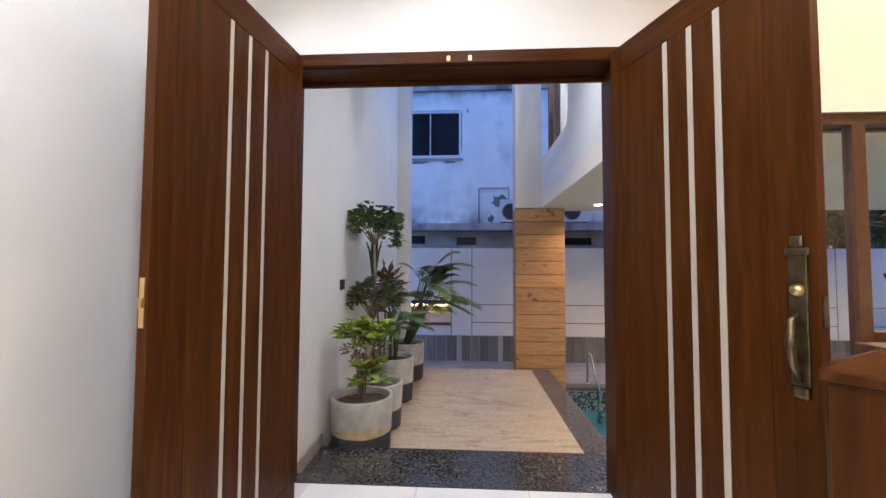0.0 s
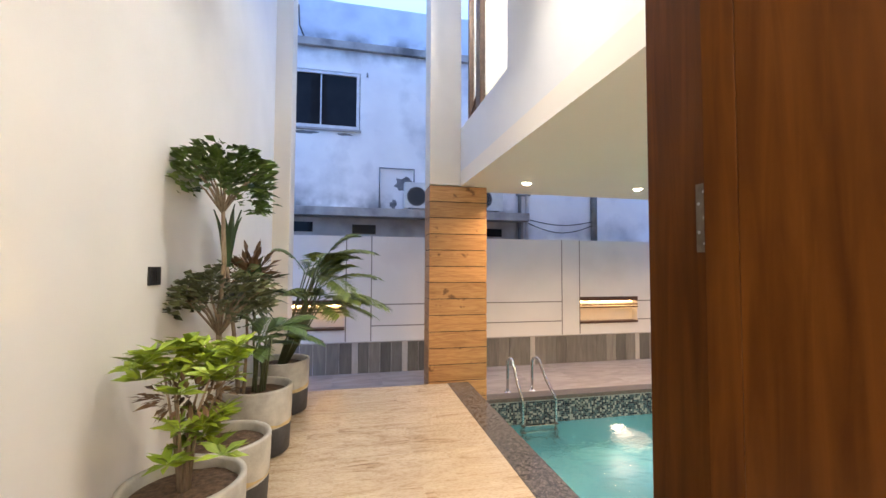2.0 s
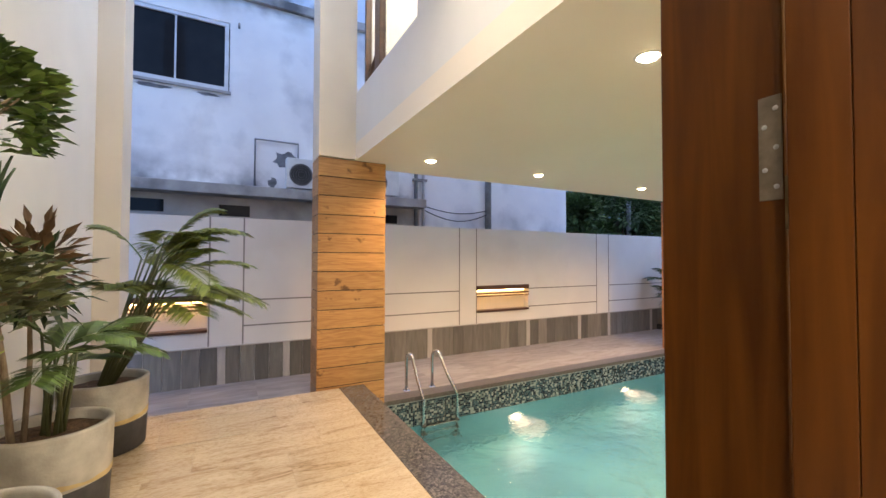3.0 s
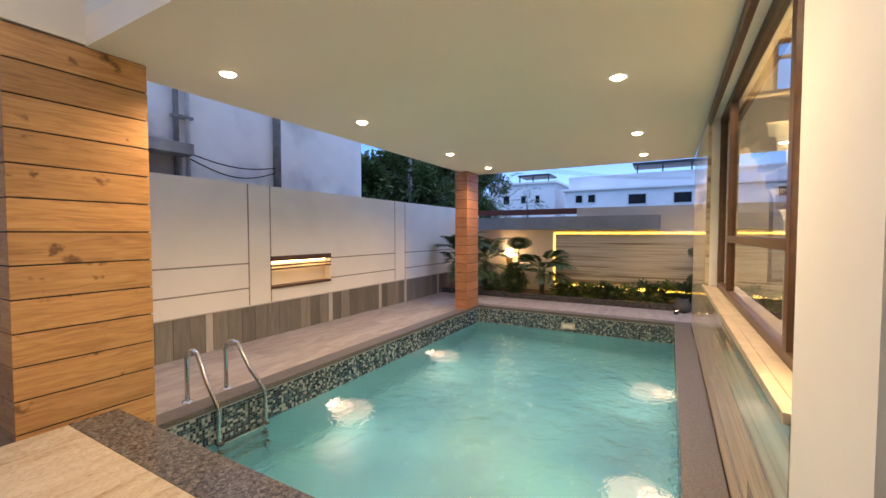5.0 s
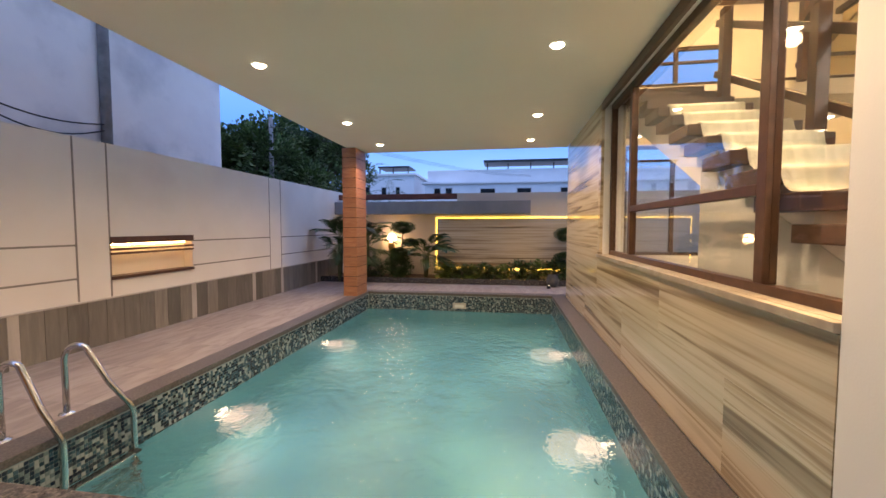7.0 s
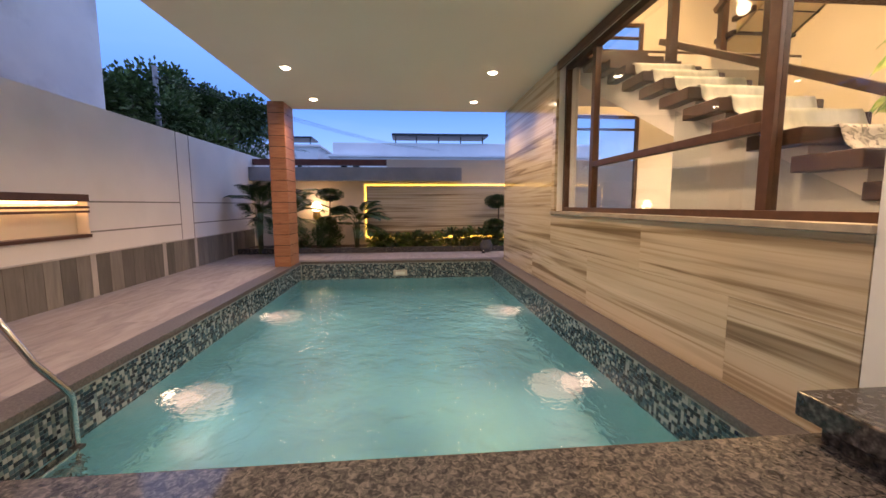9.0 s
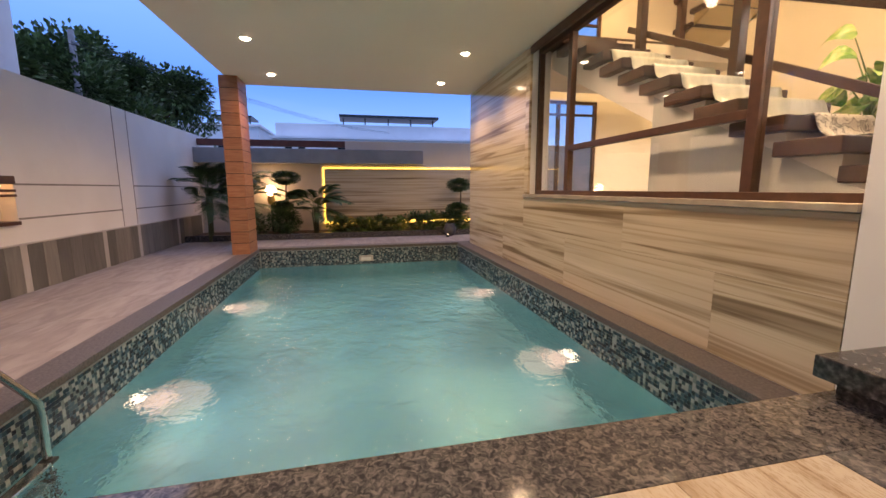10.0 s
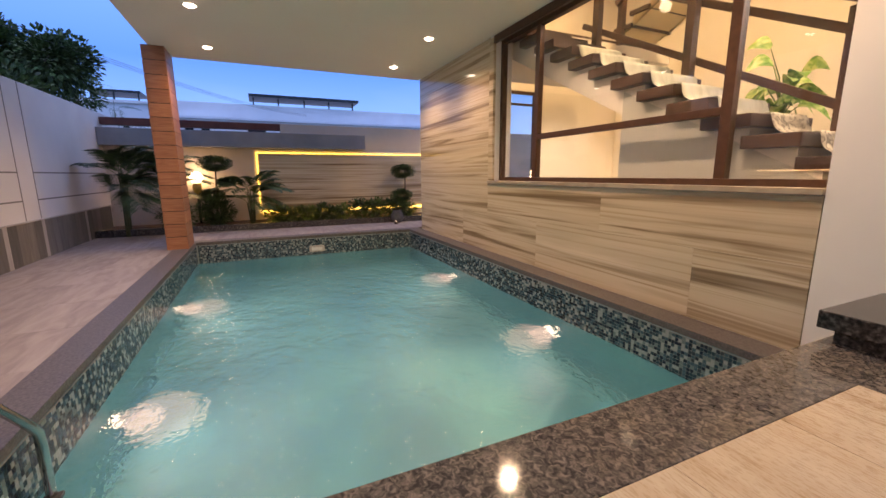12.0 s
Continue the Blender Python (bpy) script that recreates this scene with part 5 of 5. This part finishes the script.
def palm(name, x, y, z, label, fronds, mat_key, stem_h, seed, leaf_len=0.22, lean=(0, 0)):
    rng = random.Random(seed)
    p = plant(name, x, y, z, label)
    vs, fs, stems = [], [], []
    for k, (az, el, ln) in enumerate(fronds):
        a = radians(az)
        b0 = Vector((0.05 * math.cos(k * 2.3), 0.05 * math.sin(k * 2.3), 0))
        b1 = b0 + Vector((lean[0] + 0.06 * math.cos(a), lean[1] + 0.06 * math.sin(a), stem_h * (0.6 + 0.5 * rng.random())))
        part("stem", tube([b0, b0.lerp(b1, 0.5), b1], [0.014, 0.011, 0.008], 6), M["leaf_olive"], p)
        frond(rng, b1, (math.cos(a) * math.cos(radians(el)), math.sin(a) * math.cos(radians(el)), math.sin(radians(el))), ln, 48, leaf_len, 0.42, vs, fs, stems)
    for s in stems:
        part("midrib", tube(s, [0.007 - 0.0006 * i for i in range(9)], 5), M["leaf_mid"], p)
    joined("fronds", vs, fs, M[mat_key], p)
    return p


palm("areca_palm", -1.05, 5.80, 0.25, "green areca palm with thin upright stems",
     [(20, 50, 0.55), (80, 55, 0.6), (150, 60, 0.5), (220, 55, 0.5), (300, 45, 0.5), (340, 30, 0.45), (10, 20, 0.5), (60, 25, 0.5), (270, 25, 0.45)], "leaf_mid", 0.62, 11)
palm("leaning_palm", -1.02, 6.90, 0.25, "palm with arching fronds leaning over the porch",
     [(15, 35, 0.85), (40, 45, 0.8), (-15, 40, 0.9), (-40, 30, 0.8), (70, 50, 0.75), (0, 62, 0.9), (-70, 45, 0.75), (20, 12, 0.8), (-10, 15, 0.85), (-50, 8, 0.75), (190, 60, 0.6), (110, 45, 0.7), (-100, 40, 0.7), (230, 50, 0.6), (50, 15, 0.7), (-25, 60, 0.85), (30, 70, 0.8), (-60, 20, 0.75), (90, 25, 0.7), (5, 50, 0.8), (-35, 50, 0.8), (55, 35, 0.75), (25, 25, 0.75)], "leaf_palm", 1.12, 12, 0.30, (0.33, 0.05))

# snake plant and bronze croton between the pots
sp = plant("yucca", -1.17, 5.60, 0.25, "tall dark spiky yucca behind the topiary")
part("stem", tube([(0, 0, 0), (-0.02, -0.07, 0.5), (-0.07, -0.20, 1.22)], [0.02, 0.018, 0.016], 8), M["bark"], sp)
bm = bmesh.new()
for k in range(8):
    a = k * 0.8
    x, y, hgt, w = 0.02 * math.cos(a) - 0.07, 0.02 * math.sin(a) - 0.20, 0.42 + 0.12 * rng.random(), 0.034
    o = (0.08 * math.cos(a), 0.16 * math.sin(a))
    ring = []
    for i in range(7):
        t = i / 6
        ww = w * (1 - t ** 3) * (0.6 + 0.6 * min(1, 3 * t))
        c = Vector((x + o[0] * t * t, y + o[1] * t * t, 1.20 + hgt * t))
        sd = Vector((-math.sin(a), math.cos(a), 0))
        ring.append((bm.verts.new(c - sd * ww), bm.verts.new(c + Vector((math.cos(a), math.sin(a), 0)) * 0.012), bm.verts.new(c + sd * ww)))
    for r0, r1 in zip(ring, ring[1:]):
        bm.faces.new((r0[0], r0[1], r1[1], r1[0]))
        bm.faces.new((r0[1], r0[2], r1[2], r1[1]))
part("leaf", bm, M["leaf_dark"], sp)
cr = plant("bronze_croton", -1.16, 5.72, 0.25, "bronze and dark green croton leaves")
part("stem", tube([(0, 0, 0), (0.02, 0.0, 0.5), (0.0, 0.02, 1.05)], [0.016, 0.013, 0.009], 8), M["bark"], cr)
pts = blob_points(rng, 150, (0.04, 0, 1.12), (0.20, 0.22, 0.22), 0.2)
joined("foliage", *leaf_cards(rng, pts, 0.16, 0.05), M["leaf_brown"], cr)
pts = blob_points(rng, 110, (0.04, 0, 1.0), (0.22, 0.24, 0.25), 0.2)
joined("dark_foliage", *leaf_cards(rng, pts, 0.15, 0.05), M["leaf_dark"], cr)

# indoor plant behind the stairs
ip = plant("indoor_plant", 3.55, 0.55, 0.0, "large variegated leafy house plant in a tall planter behind the stairs")
part("planter", lathe([(0.0005, 0.0), (0.16, 0.0), (0.20, 1.25), (0.18, 1.25), (0.17, 1.2), (0.0005, 1.19)], 28), M["concrete_pot"], ip)
bm = bmesh.new()
lf = []
rp = random.Random(77)
for k in range(24):
    a, el = k * 2.4, rp.uniform(0.55, 1.35)
    L = rp.uniform(0.20, 0.72) if k else 0.95
    tip = Vector((0.45 * L * math.cos(a) * math.cos(el) * 1.4, 0.45 * L * math.sin(a) * math.cos(el) * 1.4, 1.2 + L * math.sin(el) * 1.1))
    add_tube(bm, [(0, 0, 1.2), (tip.x * 0.35, tip.y * 0.35, 1.2 + (tip.z - 1.2) * 0.6), tip], [0.012, 0.009, 0.006], 6)
    lf.append((tip, (math.cos(a), math.sin(a), 0.15)))
part("stem", bm, M["leaf_mid"], ip)
for k, (tip, d) in enumerate(lf):
    bm = bmesh.new()
    face = Vector((d[0] + rp.uniform(-0.6, 0.3), d[1] + rp.uniform(-0.1, 1.0), rp.uniform(0.2, 0.8))).normalized()
    d = Vector((d[0], d[1], rp.uniform(-0.5, 0.6))).normalized()
    sd = d.cross(face).normalized()
    L, W = rp.uniform(0.26, 0.36), rp.uniform(0.085, 0.12)
    prev = None
    for i in range(7):
        t = i / 6
        c = tip + d * L * t + Vector((0, 0, 0.06 * math.sin(math.pi * t) - 0.10 * t * t))
        w = W * math.sin(math.pi * min(1, 0.08 + 0.92 * t)) ** 0.8 if t < 1 else 0.002
        row = [bm.verts.new(c - sd * w + Vector((0, 0, 0.25 * w))), bm.verts.new(c), bm.verts.new(c + sd * w + Vector((0, 0, 0.25 * w)))]
        if prev:
            for m_ in range(2):
                f = bm.faces.new((prev[m_], prev[m_ + 1], row[m_ + 1], row[m_]))
                f.smooth = True
        prev = row
    part("leaf", bm, M["leaf_variegated"], ip)

# ---- garden bed ----
bed = thing("garden_bed", 11.85, 3.5, DECK, "raised garden bed with a dark stone kerb", "planter bed")
part("kerb", box(-0.70, -0.58, -6.4, 6.4, -0.01, 0.15, 0.008), M["granite_dark"], bed)
part("soil", box(-0.58, 0.69, -6.4, 6.4, -0.01, 0.10), M["soil"], bed)


def bush(name, x, y, z, radii, n, mat_key, seed, label, ll=0.12, lw=0.05, category="plant"):
    rng = random.Random(seed)
    p = thing(name, x, y, z, label, category)
    bm = bmesh.new()
    for k in range(5):
        a = k * 1.3
        add_tube(bm, [(0, 0, 0), (radii[0] * 0.4 * math.cos(a), radii[1] * 0.4 * math.sin(a), radii[2])], [0.012, 0.006], 5)
    part("stem", bm, M["bark_dark"], p)
    joined("foliage", *leaf_cards(rng, blob_points(rng, n, (0, 0, radii[2]), radii, 0.3), ll, lw), M[mat_key], p)
    return p


rb = random.Random(31)
for k in range(13):
    yy = 6.35 - 0.31 * k + rb.uniform(-0.08, 0.08)
    bush("hedge_shrub", 11.75 + rb.uniform(-0.12, 0.12), yy, DECK + 0.09, (0.26, 0.27, rb.uniform(0.18, 0.29)), 420, "leaf_dark" if k % 3 else "leaf_mid", 40 + k, "low leafy shrub in the garden bed", 0.11, 0.05)
palm("garden_palm", 11.85, 6.85, DECK + 0.09, "young palm with arching fronds against the lit panel",
     [(250, 45, 0.9), (290, 40, 0.9), (210, 55, 0.9), (180, 40, 0.8), (270, 65, 1.0), (120, 50, 0.7), (60, 40, 0.7), (240, 20, 0.8), (300, 15, 0.8), (150, 30, 0.8), (200, 10, 0.8), (100, 25, 0.8), (260, 5, 0.7), (230, 60, 1.05), (280, 55, 1.05), (160, 60, 1.0), (90, 55, 1.0), (310, 50, 1.0), (255, 30, 1.0)], "leaf_dark", 0.85, 17, 0.38)
bush("round_bush", 11.62, 7.62, DECK + 0.09, (0.40, 0.42, 0.38), 3200, "leaf_dark", 61, "dense dark green rounded bush", 0.07, 0.035)


def cloud_tree(x, y, z, seed, tiers, label):
    rng = random.Random(seed)
    p = plant("cloud_topiary", x, y, z, label)
    part("trunk", tube([(0, 0, 0), (0.05, 0.04, 0.4), (-0.03, 0.0, 0.8), (0.02, -0.02, tiers[-1][2])], [0.03, 0.026, 0.022, 0.015], 8), M["bark_dark"], p)
    for dx, dy, dz, rx, rz in tiers:
        joined("leaf_pad", *leaf_cards(rng, blob_points(rng, 2600, (dx, dy, dz), (rx, rx, rz), 0.35), 0.05, 0.034), M["leaf_dark"], p)
    return p


cloud_tree(11.9, 7.60, DECK + 0.09, 71, [(0, 0.10, 0.75, 0.26, 0.12), (0.05, -0.22, 1.05, 0.20, 0.09), (0.0, -0.02, 1.50, 0.38, 0.17)], "pruned cloud topiary tree in the garden bed")
cloud_tree(11.9, 2.72, DECK + 0.09, 72, [(0, 0.1, 0.60, 0.32, 0.18), (0.0, 0.05, 1.30, 0.36, 0.19)], "pruned cloud topiary tree at the panel end")
palm("corner_palm", 11.2, 9.3, DECK + 0.0, "dark palm in the wall corner",
     [(250, 35, 1.2), (220, 45, 1.2), (190, 30, 1.1), (270, 60, 1.2), (300, 40, 1.1), (170, 60, 1.1), (230, 15, 1.1), (200, 70, 1.2), (280, 15, 1.1), (320, 60, 1.0), (250, 5, 1.0), (150, 40, 1.0), (210, 20, 1.2), (240, 50, 1.3), (265, 25, 1.2), (185, 55, 1.2), (225, 65, 1.3), (290, 55, 1.2), (205, 0, 1.0), (275, 0, 1.0), (310, 25, 1.0)], "leaf_dark", 1.40, 19, 0.42)
palm("corner_palm", 12.0, 8.75, DECK + 0.09, "dark palm behind the pool column",
     [(250, 45, 1.1), (200, 45, 1.1), (290, 30, 1.1), (150, 50, 1.0), (230, 70, 1.1), (180, 20, 1.0), (270, 10, 1.0), (310, 60, 1.0), (220, 25, 1.1), (240, 55, 1.2), (190, 60, 1.2), (260, 30, 1.1), (210, 5, 1.0), (160, 25, 1.0)], "leaf_dark", 1.25, 23, 0.40)
bush("hedge_shrub", 11.75, 8.45, DECK + 0.09, (0.34, 0.42, 0.30), 900, "leaf_dark", 63, "low leafy shrub under the dark palms", 0.10, 0.045)
gl = thing("garden_lamp", 12.35, 8.06, DECK + 0.09, "glowing warm garden lamp with stacked globes", "garden lamp")
part("post", tube([(0, 0, 0), (0, 0, 0.75)], 0.03, 10), M["granite_dark"], gl)
bm = bmesh.new()
bmesh.ops.create_uvsphere(bm, u_segments=20, v_segments=12, radius=0.14, matrix=Matrix.Translation((0, 0, 1.16)))
for f in bm.faces:
    f.smooth = True
part("globe", bm, M["bulb"], gl, "glowing warm globe")
part("collar", lathe([(0.03, 0.75), (0.09, 0.80), (0.11, 0.92), (0.08, 1.03)], 20), M["brass"], gl)
lamp("garden_glow", "POINT", 14, (1.0, 0.62, 0.30), pose(12.12, 7.95, 0.62), 0.12)
spot = thing("ground_spotlight", 10.72, 3.38, DECK, "small lit ground spotlight on the deck", "spotlight")
part("body", lathe([(0.0005, 0.0), (0.05, 0.0), (0.05, 0.06), (0.04, 0.08), (0.035, 0.08)], 16), M["black_plastic"], spot)
part("lens", lathe([(0.0005, 0.075), (0.034, 0.075)], 16), M["bulb"], spot)
urn = thing("urn", 11.02, 3.25, DECK, "brown glazed garden urn at the bed end", "urn")
part("body", lathe([(0.0005, 0.0), (0.10, 0.0), (0.16, 0.10), (0.17, 0.20), (0.12, 0.30), (0.135, 0.34), (0.115, 0.34)], 28), M["pot_dark"], urn)

# ---- distance ----
def far_house(x, y0, y1, z1, label, wins, depth=8.0, roof_lip=0.3):
    h = thing("far_house", x, (y0 + y1) / 2, -2.35, label, "house")
    w = (y1 - y0) / 2
    part("wall", box(0, depth, -w, w, 0, z1 + 2.35), M["far_white"], h)
    part("roof", box(-roof_lip, depth, -w - roof_lip, w + roof_lip, z1 + 2.35, z1 + 2.6, 0.02), M["far_white"], h)
    for a, b, c, d in wins:
        wn_ = part("window", box(-0.06, 0.0, a - (y0 + y1) / 2, b - (y0 + y1) / 2, c + 2.35, d + 2.35), M["alu"], h)
        part("pane", box(-0.08, -0.061, a + 0.12 - (y0 + y1) / 2, b - 0.12 - (y0 + y1) / 2, c + 2.47, d + 2.23), M["black_pane"], wn_)
    return h


fh = far_house(45, -16, 13.6, 5.75, "long white two-storey house beyond the garden", [(11.7, 12.6, 4.4, 5.4), (10.4, 11.3, 4.4, 5.4), (5.6, 7.4, 4.1, 5.3), (1.7, 3.4, 4.1, 5.3), (-3, -1.2, 4.1, 5.3)])
part("upper_storey", box(1.2, 8, -14.8, 14.7, 8.36, 9.8, 0.02), M["far_white"], fh)
pg = part("roof_frame", box(0.5, 4, -2.5, 8.2, 10.5, 10.75, 0.02), M["black_plastic"], fh, "dark metal roof frame")
for yy in (-2, 0.5, 3.0, 5.5, 7.8):
    part("post", box(1.3, 1.45, yy - 0.06, yy + 0.06, 9.8, 10.5), M["black_plastic"], pg)
fh2 = far_house(48, 15.5, 24.0, 7.2, "white house with small windows in the distance", [(17.2, 17.9, 4.8, 5.9), (18.9, 19.7, 4.8, 5.9), (21, 22, 4.8, 6.0)])
pg = part("roof_frame", box(0.5, 4, -3.5, 0.5, 10.6, 10.8, 0.02), M["black_plastic"], fh2, "dark metal roof frame")
for yy in (-3.3, -1.4, 0.3):
    part("post", box(0.7, 0.85, yy - 0.06, yy + 0.06, 9.8, 10.6), M["black_plastic"], pg)


def tree(x, y, height, crown, seed, label, n=2600):
    rng = random.Random(seed)
    t = thing("tree", x, y, -2.35, label, "tree", "trees behind the wall")
    bm = bmesh.new()
    add_tube(bm, [(0, 0, 0), (0.1, 0.05, height * 0.3), (0.0, 0.1, height * 0.55), (0.1, 0.0, height * 0.8)], [0.24, 0.18, 0.13, 0.05], 9)
    part("trunk", bm, M["bark_dark"], t)
    bm = bmesh.new()
    lumps = []
    for k in range(20):
        a, e = k * 2.4, rng.uniform(0.45, 1.0)
        c = Vector((crown * e * math.cos(a), crown * e * math.sin(a), height * rng.uniform(0.48, 0.95)))
        if c.z > height * 0.82:
            c.x *= 0.55
            c.y *= 0.55
        lumps.append((c, rng.uniform(0.55, 0.95) * crown * 0.42))
        add_tube(bm, [(0, 0.05, height * rng.uniform(0.3, 0.5)), (c.x * 0.5, c.y * 0.5, c.z * 0.8), c], [0.07, 0.045, 0.015], 6)
    part("limb", bm, M["bark_dark"], t)
    pts = []
    for _ in range(n):
        c, r = lumps[rng.randrange(len(lumps))]
        d = Vector((rng.gauss(0, 1), rng.gauss(0, 1), rng.gauss(0, 0.8)))
        d.normalize()
        pts.append((c + d * r * (0.35 + 0.75 * rng.random()), d))
    joined("crown", *leaf_cards(rng, pts, 0.20, 0.13), M["tree_leaf"], t)
    return t


tree(12.2, 14.6, 6.2, 2.2, 81, "dense dark green tree behind the boundary wall", 22000)
tree(16.4, 15.4, 7.7, 2.6, 82, "dense dark green tree behind the boundary wall", 22000)
tree(20.5, 15.2, 9.2, 2.8, 83, "tall dark green tree behind the boundary wall", 22000)
tree(26.0, 16.5, 9.0, 3.0, 84, "tall dark green tree farther behind the wall", 14000)
tree(33.0, 18.5, 7.0, 3.0, 85, "dark tree near the distant houses", 3000)
fp = palm("far_palm", 40, 16.3, -2.35, "tall coconut palm between the distant houses",
          [(a, 25, 2.2) for a in range(0, 360, 40)] + [(a, -5, 2.0) for a in range(20, 360, 60)], "leaf_dark", 9.0, 91, 0.6)
pole = thing("power_pole", 15.4, 14.0, -2.35, "grey concrete power pole carrying cables", "power pole")
part("shaft", tube([(0, 0, 0), (0, 0, 7.75)], [0.12, 0.08], 10), M["pipe"], pole)
part("bracket", box(-0.16, 0.16, -0.10, -0.06, 7.35, 7.42, 0.006), M["pipe"], pole)
for k in range(3):
    part("cable", tube([(0.3 * k - 0.3 + 2.6 * i, -1.1 * i, 7.3 + 0.12 * k - 0.5 * math.sin(math.pi * i / 11) + 0.12 * i) for i in range(12)], 0.009, 5), M["black_plastic"], pole)

# ---- pieces of floors and walls ----
rows = [(4.272, 4.87), (4.872, 5.47), (5.472, 6.07), (6.072, 6.67), (6.672, 7.27), (7.272, 7.60)]
for j, (a, b) in enumerate(rows):
    cuts = [-1.38, -0.62 + 0.31 * (j % 2), 0.60 + 0.31 * (j % 2) - 0.2, 1.218]
    for c, d in zip(cuts, cuts[1:]):
        ob = new("marble_slab", mesh_of(box(-(d - c) / 2 + 0.0006, (d - c) / 2 - 0.0006, -(b - a) / 2 + 0.0006, (b - a) / 2 - 0.0006, -0.022, 0.0, 0.0), "marble_slab", M["marble_floor"]))
        ob.parent = porch
        ob.location = ((c + d) / 2, (a + b) / 2, PORCH)
tile = mesh_of(box(-0.449, 0.449, -0.296, 0.296, -0.014, 0.0), "deck_tile", M["deck"])
pieces("deck_tile", tile, deck, [(-5.5 + 0.9 * i, 8.416 + 0.594 * j, DECK) for i in range(19) for j in range(3)])
pieces("deck_tile", tile, deck, [(10.28 + 0.9 * i, 7.82 - 0.594 * j, DECK) for i in range(2) for j in range(16)])
pieces("deck_tile", tile, deck, [(-5.5 + 0.9 * i, 7.90, DECK - 0.001) for i in range(7)])

# cladding at the foot of the boundary wall
PALE = [-4.6, -3.2, -1.75, -0.15, 0.85, 1.85, 3.66, 6.28, 7.98, 9.09, 10.88]
pale_me = mesh_of(box(-0.055, 0.055, -0.022, -0.001, 0.0, -0.077 - DECK, 0.002), "stone_plank", M["clad_light"])
pieces("stone_plank", pale_me, bound, [(x, BOUND_Y, DECK) for x in PALE])
for a, b in zip([-5.95] + PALE, PALE + [12.45]):
    n = max(1, round((b - a - 0.11) / 0.245))
    w = (b - a - 0.11) / n
    clad_me = mesh_of(box(-w / 2 + 0.003, w / 2 - 0.003, -0.022, -0.001, 0.0, -0.077 - DECK, 0.002), "stone_plank", M["clad"])
    pieces("stone_plank", clad_me, bound, [(a + 0.055 + w * (i + 0.5), BOUND_Y, DECK) for i in range(n)])

# marble slabs on the house wall
for x0, x1, z0, z1 in ((1.925, 2.78, DECK, -0.04), (2.78, 5.05, DECK, -0.04), (5.05, 7.30, DECK, -0.04), (7.30, 9.50, DECK, -0.04),
                       (1.925, 3.90, -0.04, 0.46), (3.90, 6.40, -0.04, 0.46), (6.40, 9.50, -0.04, 0.62),
                       (6.40, 9.50, 0.62, 1.30), (6.40, 9.50, 1.30, 2.0), (6.40, 9.50, 2.0, SOFFIT)):
    ob = new("marble_slab", mesh_of(box(-(x1 - x0) / 2 + 0.0008, (x1 - x0) / 2 - 0.0008, -0.019, 0.022, 0.0008, z1 - z0 - 0.0008), "marble_slab", M["marble"]))
    ob.parent = wall_front
    ob.location = ((x0 + x1) / 2, HOUSE_Y, z0)
ob = new("marble_reveal", mesh_of(box(6.272, 6.40, 2.96, 3.122, 0.50, 2.70), "marble_reveal", M["marble"]))
ob.parent = wall_front

# mosaic band round the pool
P, T = 0.0315, 0.0278
vs, fs = [], []
def mosaic_tile(o, u, n):
    """One square tile at o, along u, proud along n."""
    i = len(vs)
    o, u, n = np.array(o), np.array(u) * T, np.array(n) * 0.004
    w = np.array((0, 0, T))
    ins = 0.06
    vs.extend([o, o + u, o + u + w, o + w])
    c = (o + u / 2 + w / 2)
    vs.extend([c + (q - c) * (1 - ins) + n for q in (o, o + u, o + u + w, o + w)])
    fs.extend([(i + 4, i + 5, i + 6, i + 7), (i, i + 1, i + 5, i + 4), (i + 1, i + 2, i + 6, i + 5), (i + 2, i + 3, i + 7, i + 6), (i + 3, i, i + 4, i + 7)])
for row in range(12):
    z = DECK - 0.068 - P * (row + 1)
    for k in range(int((POOL_X1 - POOL_X0) / P)):
        x = POOL_X0 + P * k
        mosaic_tile((x, POOL_Y1 - 0.0005, z), (1, 0, 0), (0, -1, 0))
        mosaic_tile((x, POOL_Y0 + 0.0005, z), (1, 0, 0), (0, 1, 0))
    for k in range(int((POOL_Y1 - POOL_Y0) / P)):
        y = POOL_Y0 + P * k
        mosaic_tile((POOL_X1 - 0.0005, y, z), (0, 1, 0), (-1, 0, 0))
        mosaic_tile((POOL_X0 + 0.0005, y, z), (0, 1, 0), (1, 0, 0))
tagged(joined("mosaic_tiles", vs, fs, M["mosaic"]), "blue, green and white glass mosaic band at the waterline", "tiles", "", "stuff")
bm = bmesh.new()
g0, g1 = DECK - 0.062, DECK - 0.068 - 12 * P
add_box(bm, POOL_X0, POOL_X1, POOL_Y1 - 0.0004, POOL_Y1 + 0.02, g1, g0)
add_box(bm, POOL_X0, POOL_X1, POOL_Y0 - 0.02, POOL_Y0 + 0.0004, g1, g0)
add_box(bm, POOL_X1 - 0.0004, POOL_X1 + 0.02, POOL_Y0, POOL_Y1, g1, g0)
add_box(bm, POOL_X0 - 0.02, POOL_X0 + 0.0004, POOL_Y0, POOL_Y1, g1, g0)
solid("mosaic_grout", bm, M["grout"], "pale grout bed of the mosaic band", "grout", "structure")
